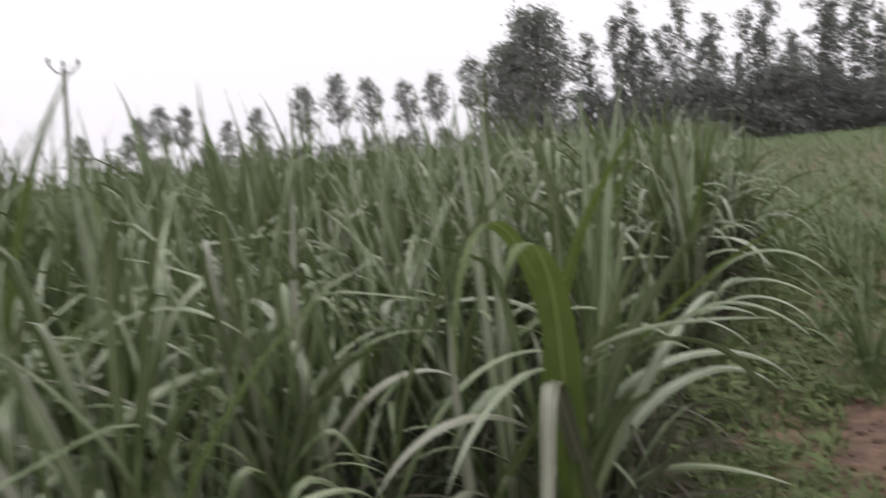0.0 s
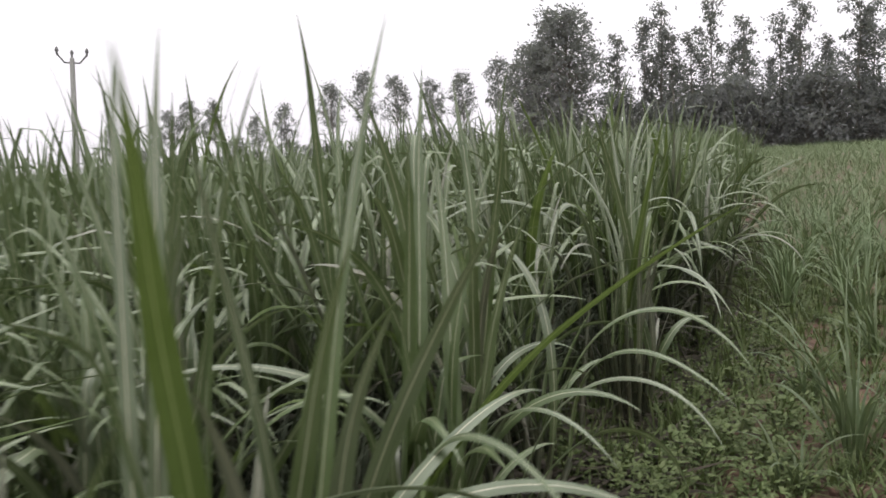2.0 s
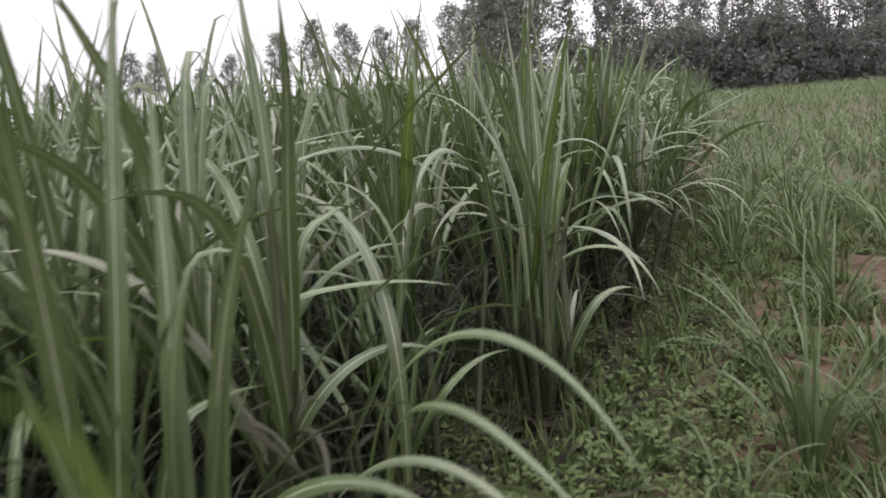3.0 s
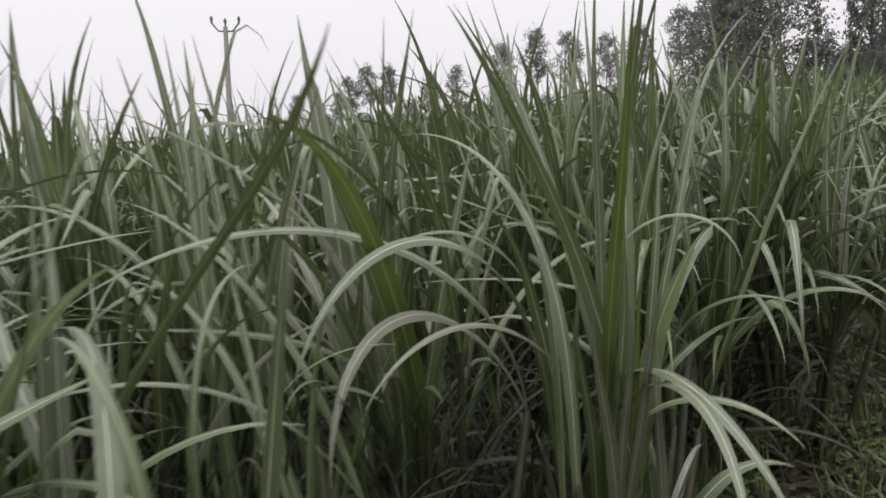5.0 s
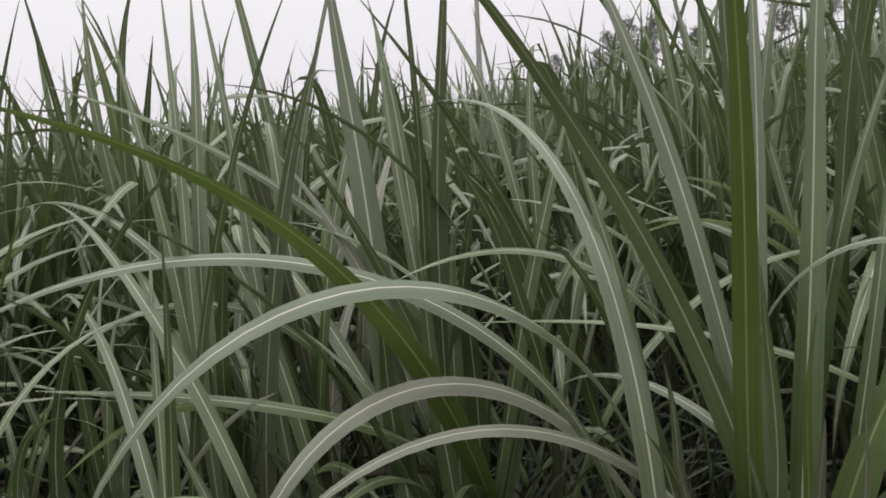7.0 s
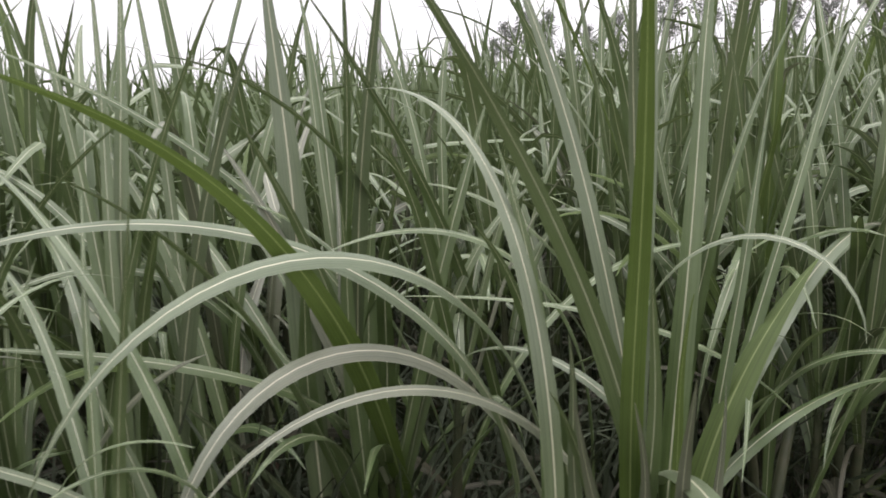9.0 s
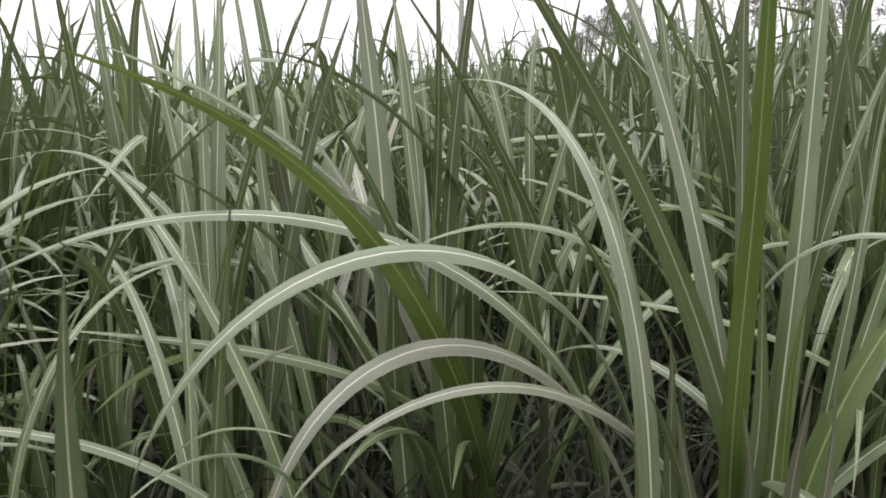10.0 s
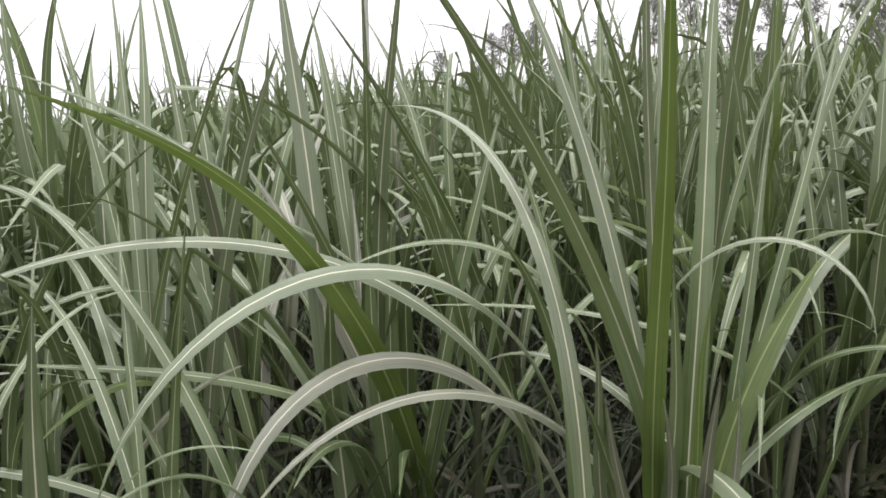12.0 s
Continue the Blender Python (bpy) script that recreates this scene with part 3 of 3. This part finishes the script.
grow(stool, leaf_mat, (-1.17, 6.19, 0.51), 359, 11, 6, 1.60, 1.40, -13, 0.026, 0)
grow(stool, leaf_mat, (-1.12, 6.21, 0.52), 161, 7, 13, 1.69, 1.27, 6, 0.038, 0)
grow(stool, leaf_mat, (-0.91, 6.54, 0.57), 269, 8, 32, 1.32, 1.31, 5, 0.038, 20)
grow(stool, leaf_mat, (-1.14, 6.11, 0.40), 339, 11, 15, 1.61, 0.88, 1, 0.054, 0)
grow(stool, leaf_mat, (-1.13, 6.24, 0.47), 346, 11, 26, 1.82, 0.98, 15, 0.052, 0)
grow(stool, leaf_mat, (-0.79, 6.70, 0.55), 279, -2, 110, 1.38, 1.17, -17, 0.041, -40)
grow(stool, fading_mat, (-1.09, 6.37, 0.53), 206, 46, 0, 1.65, 1.05, -15, 0.054, 40, kink=(0.60, 70))
grow(stool, leaf_mat, (-1.08, 6.20, 0.54), 205, 31, 73, 1.98, 1.49, -30, 0.050, 0)
grow(stool, waxy_mat, (-1.07, 6.21, 0.31), 284, 30, 10, 1.66, 0.88, 2, 0.034, 30)
grow(stool, waxy_mat, (-1.22, 5.79, 0.56), 49, 7, 20, 1.35, 1.20, -1, 0.053, -30)
grow(stool, fading_mat, (-1.14, 6.16, 0.52), 171, 18, 73, 1.82, 1.32, -5, 0.044, 0)
stool = cane_stool(-1.5, 5.95, "cane stool with crossing pale grey-green leaves", 73, shoots=6, tall=0.95, droop=0.7)
grow(stool, leaf_mat, (-1.5, 5.9, 0.53), 221, 7, 94, 1.85, 1.33, -1, 0.035, -38)
grow(stool, leaf_mat, (-1.41, 6.14, 0.51), 267, 0, 158, 1.63, 1.29, -2, 0.029, -48)
grow(stool, tipped_mat, (-1.53, 5.75, 0.47), 6, 24, 38, 1.73, 1.19, -13, 0.036, 0)
grow(stool, leaf_mat, (-1.51, 5.64, 0.47), 346, 22, 48, 1.71, 1.2, -2, 0.038, 0)
grow(stool, leaf_mat, (-1.11, 6.27, 0.61), 301, 19, 61, 0.59, 1.07, -58, 0.036, -40)
grow(stool, fading_mat, (-1.20, 5.52, 0.44), 32, 12, 58, 1.45, 0.89, 3, 0.040, 50)
grow(stool, leaf_mat, (-1.21, 5.67, 0.58), 172, 19, 97, 1.44, 1.34, 30, 0.033, 0)
grow(stool, leaf_mat, (-1.16, 5.43, 0.49), 66, -7, 66, 1.47, 1.18, 2, 0.031, -40)
grow(stool, leaf_mat, (-1.18, 5.68, 0.51), 140, 10, 11, 1.57, 1.44, 9, 0.052, 0)
grow(stool, leaf_mat, (-1.17, 5.69, 0.50), 153, 8, 12, 1.62, 1.45, 3, 0.032, 0)
grow(stool, leaf_mat, (-1.17, 5.72, 0.49), 179, 9, 15, 1.69, 1.42, 6, 0.040, 0)
grow(stool, leaf_mat, (-1.13, 5.86, 0.50), 172, 8, 12, 1.64, 1.45, -2, 0.033, 0)
grow(stool, leaf_mat, (-1.12, 5.92, 0.54), 204, 4, 64, 1.70, 1.28, -1, 0.044, 0)
grow(stool, leaf_mat, (-1.20, 5.61, 0.51), 61, 9, 23, 1.52, 1.37, 1, 0.026, -40)
stool = cane_stool(-0.55, 8.2, "tall cane stool with drooping leaves over the weeds", 84, shoots=13, tall=1.02, droop=1.1, out=-25)
grow(stool, waxy_mat, (-0.89, 7.96, 0.54), 354, 27, 115, 1.21, 1.01, 4, 0.054, 40)
grow(stool, waxy_mat, (-0.55, 8.06, 0.50), 294, 11, 181, 1.56, 1.55, 2, 0.052, 0)
grow(stool, fading_mat, (-0.20, 8.19, 0.56), 237, 25, 173, 0.96, 1.39, -1, 0.054, 40)
grow(stool, fresh_mat, (-0.68, 8.05, 0.54), 312, 12, 13, 1.58, 1.30, -19, 0.068, 0)
grow(stool, waxy_mat, (-0.83, 8.11, 0.72), 335, 59, -4, 1.71, 0.78, -9, 0.054, -30)
grow(stool, leaf_mat, (-0.58, 8.09, 0.52), 316, 6, 15, 1.71, 1.24, 5, 0.054, 0)
grow(stool, waxy_mat, (-0.67, 8.08, 0.54), 273, 5, 96, 1.87, 1.22, -8, 0.054, 0)
grow(stool, waxy_mat, (-0.56, 8.16, 0.60), 281, -4, 120, 1.97, 1.33, -22, 0.054, 40)

# the field behind, row after row
far_kinds, far_dry = [], []
for k in range(10):
    st, gr, dr = cane_blades(random.Random(50 + k), 7 if k < 5 else 5, 2 if k < 5 else 1, shoots=10 if k < 5 else 8, spread=0.28, per=(6, 8))
    far_kinds.append(joined(gr + st if k < 5 else gr))
    far_dry.append(joined(dr))
places = []
rng = random.Random(9)
for row in range(3, 48):
    for j in range(-1, 90):
        x, y = -0.6 - 0.85 * row + rng.uniform(-0.2, 0.2), j * 0.58 + rng.uniform(-0.2, 0.2)
        d = math.hypot(x - 0.5, y - 4)
        if d > 36 or (d > 12 and rng.random() < 0.4) or x > edge_x(y) or -x > 4.0 * (y + 3):
            continue
        places.append((rng.randrange(5) if d < 9 else 5 + rng.randrange(5), x, y, 0, rng.uniform(0, 6.28), rng.uniform(0.9, 1.1), rng.uniform(0.92, 1.12)))
for row in range(0, 4):
    for j in range(62):
        y = 11.2 + j * 0.6
        x = -0.6 - 0.85 * row + rng.uniform(-0.2, 0.2)
        if x < edge_x(y) + 0.3:
            places.append((5 + rng.randrange(5), x, y, 0, rng.uniform(0, 6.28), 1.0, rng.uniform(0.85, 1.0)))
for row in range(3):
    for j in range(6):
        places.append((rng.randrange(5), -0.85 - 0.85 * row + rng.uniform(-0.1, 0.1), 0.7 - j * 0.55 + rng.uniform(-0.1, 0.1), 0, rng.uniform(0, 6.28), 1.0, rng.uniform(0.85, 1.0)))
tagged(new("sugarcane_field", raw_mesh("sugarcane_field", *scattered(far_kinds, places), field_mat)), "dense tall green sugar cane crop in rows", "sugar cane", kind="stuff")
# dry blades of the nearer rows, in the shade-darkened tan
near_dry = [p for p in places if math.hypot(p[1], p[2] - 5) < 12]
tagged(new("dry_cane_leaves", raw_mesh("dry_cane_leaves", *scattered(far_dry, near_dry), shaded_dry_field_mat)), "dried tan leaves low among the cane, their colour darkened for shade", "dry leaves", kind="stuff")


# thin crowded shoots and dead blades low between the stools, coloured dark as if shaded
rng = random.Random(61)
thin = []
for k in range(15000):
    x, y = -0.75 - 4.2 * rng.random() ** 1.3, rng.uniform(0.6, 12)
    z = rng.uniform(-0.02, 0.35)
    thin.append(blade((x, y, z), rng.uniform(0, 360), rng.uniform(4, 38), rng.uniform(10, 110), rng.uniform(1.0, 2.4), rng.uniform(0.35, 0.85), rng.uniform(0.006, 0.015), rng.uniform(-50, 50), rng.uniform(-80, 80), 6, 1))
tagged(new("cane_undergrowth", raw_mesh("cane_undergrowth", *joined(thin), shaded_thin_mat)), "thin green shoots and dead blades crowded under the cane, shade painted into their dark colour", "undergrowth", kind="stuff")


# fallen leaves under the cane, the canopy's shade put into their brown
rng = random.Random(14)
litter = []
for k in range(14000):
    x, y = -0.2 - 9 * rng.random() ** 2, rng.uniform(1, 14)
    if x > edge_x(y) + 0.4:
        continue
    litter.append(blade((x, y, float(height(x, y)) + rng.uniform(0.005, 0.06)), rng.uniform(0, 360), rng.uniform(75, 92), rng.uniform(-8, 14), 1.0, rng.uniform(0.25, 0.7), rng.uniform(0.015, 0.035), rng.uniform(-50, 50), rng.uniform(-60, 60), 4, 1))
tagged(new("leaf_litter", raw_mesh("leaf_litter", *joined(litter), shaded_litter_mat)), "fallen brown cane leaves on the ground under the crop, darkened with its painted shade", "leaf litter", kind="stuff")


# ---- the young crop beside it ----
def young_tuft(rng, blades, segs, tall=0.75):
    out = []
    for k in range(blades):
        a, r = rng.uniform(0, 360), 0.09 * rng.random()
        f = rng.random()
        out.append(blade((r * math.cos(radians(a)), r * math.sin(radians(a)), -0.02), a + rng.uniform(-50, 50), rng.uniform(2, 14) + 12 * f, rng.uniform(20, 80) + 70 * f * f, rng.uniform(1.3, 2.6),
                         tall * rng.uniform(0.5, 1.15), rng.uniform(0.01, 0.02), rng.uniform(-30, 30), rng.uniform(-60, 60), segs, 1 if segs < 8 else 2))
    return out


rng = random.Random(21)
YOUNG_LABEL = "young green cane tuft with thin arching leaves on bare soil"
YOUNG = [(0.73, 6.35, 1.0, 50), (1.0, 6.45, 0.55, 24), (0.98, 5.6, 0.4, 18), (0.5, 6.0, 0.4, 16), (0.42, 7.3, 0.5, 26), (0.8, 8.4, 0.65, 34), (1.0, 7.4, 0.5, 24), (1.75, 8.6, 0.9, 40), (1.55, 6.3, 0.45, 20), (2.0, 7.4, 0.7, 34)]
for x, y, tall, leaves in YOUNG:
    tuft = tagged(new("young_cane_plant"), YOUNG_LABEL, "young cane", "young cane plants")
    tuft.matrix_basis = pose(x, y, float(height(x, y)))
    for piece in young_tuft(rng, leaves, 10, tall):
        part("leaf", raw_mesh("leaf", *piece, young_leaf_mat), tuft)
young_kinds = [joined(young_tuft(random.Random(70 + k), 26, 6)) for k in range(4)] + [joined(young_tuft(random.Random(80 + k), 12, 3, 0.8)) for k in range(4)]
places = []
for row in range(-3, 95):
    for j in range(186):
        y = -1.6 + j * 0.52 + rng.uniform(-0.3, 0.3)
        x = 0.9 + row * 0.6 + rng.uniform(-0.25, 0.25) - 0.15 * max(0, y - 9) 
        d = math.hypot(x - 0.6, y - 3)
        if (x < 1.75 and y < 9.5) or x > 4 + 0.5 * y or x < edge_x(y) + 0.6 or (d > 25 and rng.random() < 0.5):
            continue
        places.append((rng.randrange(4) if d < 16 else 4 + rng.randrange(4), x, y, float(height(x, y)), rng.uniform(0, 6.28), 1.0 + 0.008 * d, rng.uniform(0.8, 1.25)))
tagged(new("young_cane_field", raw_mesh("young_cane_field", *scattered(young_kinds, places), young_mat)), "low young green cane crop in rows", "young cane", kind="stuff")


# ---- weeds on the strip between ----
rng = random.Random(33)
weed_kinds = []


def bare(x, y):
    """The trodden red furrow and two bare patches."""
    f = min(1.0, max(0.0, (y - 6.3) / 3.2))
    furrow = abs(x - (1.9 - 0.85 * f)) / 0.17 if 6.0 < y < 10.2 else 9
    return min(furrow, math.hypot((x - 0.74) / 0.2, (y - 5.3) / 0.55), math.hypot((x - 1.28) / 0.12, (y - 5.7) / 0.6))


for k in range(6):
    pieces = []
    for j in range(13):
        a = rng.uniform(0, 360)
        pieces.append(blade((0.05 * rng.uniform(-1, 1), 0.05 * rng.uniform(-1, 1), -0.01), a, rng.uniform(10, 60), rng.uniform(10, 70), 1.2, rng.uniform(0.05, 0.2), rng.uniform(0.008, 0.022), rng.uniform(-40, 40), 0, 2, 1))
    weed_kinds.append(joined(pieces))
places = []
for k in range(12500):
    x, y = rng.uniform(-1.5, 3.3), -1.0 + 16 * rng.random()
    fade = min(1.0, (3.3 - x) / 1.1, (y + 1.2) / 2.6, (15.2 - y) / 3)
    if rng.random() > fade:
        continue
    patch = 0.5 * noise.noise((x * 2.3, y * 1.7, 0.0)) + 0.3
    if patch < rng.uniform(-0.25, 0.35) or bare(x, y) < rng.uniform(0.7, 1.3) or x < edge_x(y) - (0.95 if y > 6.8 else 0.3):
        continue
    places.append((rng.randrange(6), x, y, float(height(x, y)), rng.uniform(0, 6.28), rng.uniform(0.6, 1.2), rng.uniform(0.35, 1.25) * (1.9 if x < 0 and y > 5.5 else 1.0)))
tagged(new("weeds", raw_mesh("weeds", *scattered(weed_kinds, places), weed_mat)), "low green weeds and grass on the soil strip", "weeds", kind="stuff")


# low broad-leaved weeds, thickest at the foot of the cane
rng = random.Random(35)
herb_kinds = []
for k in range(5):
    pieces = []
    for j in range(16):
        a = rng.uniform(0, 360)
        r, z = 0.08 * rng.random(), rng.uniform(0.01, 0.16)
        pieces.append(blade((r * math.cos(radians(a)), r * math.sin(radians(a)), z), a + rng.uniform(-60, 60), rng.uniform(45, 80), rng.uniform(10, 50), 1.0, rng.uniform(0.024, 0.05), rng.uniform(0.013, 0.025), 0, rng.uniform(-30, 30), 3, 2))
    herb_kinds.append(joined(pieces))
places = []
for k in range(800):
    x, y = -0.75 + 1.3 * rng.random() ** 1.3, rng.uniform(4.6, 10.5)
    if bare(x, y) < rng.uniform(0.9, 1.5) or noise.noise((x * 1.6, y * 1.3, 5.0)) < rng.uniform(-0.5, 0.35):
        continue
    places.append((rng.randrange(5), x, y, float(height(x, y)), rng.uniform(0, 6.28), rng.uniform(0.7, 1.3), rng.uniform(0.6, 1.4)))
tagged(new("broadleaf_weeds", raw_mesh("broadleaf_weeds", *scattered(herb_kinds, places), weed_mat)), "low broad-leaved green weeds at the foot of the cane", "weeds", kind="stuff")


# ---- clods of earth ----
rng = random.Random(41)
clod_kinds = []
for k in range(5):
    bm = bmesh.new()
    bmesh.ops.create_icosphere(bm, subdivisions=1, radius=1.0)
    v = np.array([np.array(p.co) * (1 + 0.45 * noise.noise(p.co * 1.7 + Vector((k * 5.0, 0, 0)))) * (1, 0.85, 0.6) for p in bm.verts])
    f = np.array([[p.index for p in fc.verts] for fc in bm.faces])
    bm.free()
    clod_kinds.append((v, f, v[:, :2]))
places = []
for k in range(2600):
    x, y = rng.uniform(-0.3, 2.6), rng.uniform(3.0, 13)
    r = 0.006 + 0.035 * rng.random() ** 4
    places.append((rng.randrange(5), x, y, float(height(x, y)) + r * 0.15, rng.uniform(0, 6.28), r, r))
tagged(new("soil_clods", raw_mesh("soil_clods", *scattered(clod_kinds, places), soil_mat)), "loose crumbs and clods of reddish soil", "soil clods", kind="stuff")


# ---- trees ----
def tree(name, rng, label, tall, crown_from, crown_wide, clumps, leaves, dense=1.0):
    t = tagged(new(name), label, "tree", "trees behind the fields")
    lean = rng.uniform(-0.03, 0.03)
    line = [np.array([lean * z + 0.12 * math.sin(z * 0.5 + k), 0.1 * math.sin(z * 0.4), z]) for k, z in enumerate(np.linspace(-0.2, tall * 0.95, 9))]
    pieces = [tube(line, np.linspace(0.16, 0.03, 9) * (tall / 16), 6)]
    crown = []
    for k in range(clumps):
        f = (k + rng.random()) / clumps
        z = crown_from + (tall - crown_from) * f
        wide = crown_wide * (0.35 + 0.65 * math.sin(math.pi * min(1, 0.12 + 0.85 * f)) ** 0.8) * (1 - 0.35 * f)
        a = rng.uniform(0, 6.28)
        r = wide * math.sqrt(rng.random())
        c = np.array([r * math.cos(a), r * math.sin(a), z])
        start = np.array([lean * z, 0, max(0.5, z - r * 0.8 - 0.5)])
        pieces.append(tube([start, c], [0.05, 0.012], 3))
        size = rng.uniform(0.45, 0.95) * dense
        n = int(leaves * 0.8)
        p = np.array([[rng.gauss(0, 0.4), rng.gauss(0, 0.4), rng.gauss(0, 0.34)] for _ in range(n)]) * size + c
        for q in p:
            d = np.array([rng.gauss(0, 1), rng.gauss(0, 1), rng.gauss(-0.6, 0.8)])
            d /= np.linalg.norm(d)
            e = np.cross(d, [rng.gauss(0, 1), rng.gauss(0, 1), rng.gauss(0, 1)])
            e /= np.linalg.norm(e) + 1e-6
            L, w = rng.uniform(0.32, 0.66), rng.uniform(0.14, 0.3)
            v = np.array([q - d * L / 2, q + e * w / 2, q + d * L / 2, q - e * w / 2])
            crown.append((v, np.array([[0, 1, 2, 3]]), np.array([[0.3, 0.2], [0.3, 0.5], [0.7, 0.5], [0.7, 0.2]])))
    part("trunk", raw_mesh("trunk", *joined(pieces), bark_mat), t, "slender pale trunk with thin limbs")
    part("crown", raw_mesh("crown", *joined(crown), hazed_crown_mat), t, "loose grey-green leaves in clumps, paled with painted haze")
    return t


rng = random.Random(5)
SLIM = "slender tall tree with a loose grey-green crown, haze painted into its colour"
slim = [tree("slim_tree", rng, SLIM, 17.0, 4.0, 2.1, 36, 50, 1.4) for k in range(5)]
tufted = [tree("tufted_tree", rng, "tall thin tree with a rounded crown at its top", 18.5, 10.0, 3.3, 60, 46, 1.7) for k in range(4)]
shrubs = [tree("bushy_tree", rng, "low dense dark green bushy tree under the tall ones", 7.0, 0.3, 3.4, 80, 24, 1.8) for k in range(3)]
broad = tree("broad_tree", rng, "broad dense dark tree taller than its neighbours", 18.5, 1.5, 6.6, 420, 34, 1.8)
broad.matrix_basis = pose(-34, 92, 0, 0, 0, 40) @ Matrix.Diagonal((1.1, 1.1, 1.0, 1.0))
copy_thing(broad, pose(-39.2, 95, 0, 0, 0, 200) @ Matrix.Scale(0.84, 4))
used = set()


def plant_tree(kinds, k, m):
    """The first of a kind is set in place, the rest are copies."""
    ob = kinds[k % len(kinds)]
    if ob.name in used:
        copy_thing(ob, m)
    else:
        used.add(ob.name)
        ob.matrix_basis = m


count = 0
for j in range(40):
    x = -27 + j * 2.0
    for y, s in ((94, 1.0), (100, 1.0))[: 1 + j % 2]:
        plant_tree(slim, count, pose(x + rng.uniform(-0.9, 0.9), y + rng.uniform(-1.5, 1.5), 0, 0, 0, rng.uniform(0, 360)) @ Matrix.Scale(s * rng.uniform(0.7, 1.14), 4))
        count += 1
    for y in (92, 98):
        plant_tree(shrubs, rng.randrange(3), pose(x + rng.uniform(-0.8, 0.8), y + rng.uniform(-1, 1), 0, 0, 0, rng.uniform(0, 360)) @ Matrix.Scale(rng.uniform(0.75, 1.2), 4))
count = 0
for x, top in ((-111, 20.5), (-101, 22), (-91, 19.7), (-82, 18), (-75.5, 17), (-65.5, 17), (-124, 16), (-133, 15.5), (-147, 18), (-160, 18), (-165, 18), (-172, 16), (-190, 15)):
    plant_tree(tufted, count, pose(x, 140 + rng.uniform(-3, 3), 0, 0, 0, rng.uniform(0, 360)) @ Matrix.Scale(top / 18.5, 4))
    count += 1
for j in range(26):
    plant_tree(shrubs, j, pose(-200 + j * 6 + rng.uniform(-2, 2), 150, 0, 0, 0, rng.uniform(0, 360)) @ Matrix.Scale(rng.uniform(0.9, 1.4), 4))


# ---- the power pole ----
def power_pole(x, y, top):
    p = tagged(new("power_pole"), "slightly leaning grey concrete power pole with an iron V-shaped cross-arm", "power pole")
    p.matrix_basis = pose(x, y, 0, 0, 4.5, 52)
    part("post", raw_mesh("post", *tube([(0, 0, -0.2), (0, 0, 3), (0, 0, top + 0.1)], [0.17, 0.14, 0.1], 8), concrete_mat), p)
    part("cross_arm", raw_mesh("cross_arm", *tube([(-0.6, 0, top + 0.35), (-0.55, 0, top + 0.2), (-0.3, 0, top - 0.1), (0.3, 0, top - 0.1), (0.55, 0, top + 0.2), (0.6, 0, top + 0.35)], [0.04] * 6, 6), iron_mat), p, "dark iron V-shaped cross-arm")
    for dx, z in ((-0.6, top + 0.35), (0, top + 0.25), (0.6, top + 0.35)):
        part("insulator", raw_mesh("insulator", *tube([(dx, 0, z - 0.15), (dx, 0, z), (dx, 0, z + 0.06), (dx, 0, z + 0.16), (dx, 0, z + 0.22)], [0.03, 0.05, 0.08, 0.06, 0.02], 8), iron_mat), p, "dark pin insulator")


power_pole(-30.55, 22.76, 7.1)
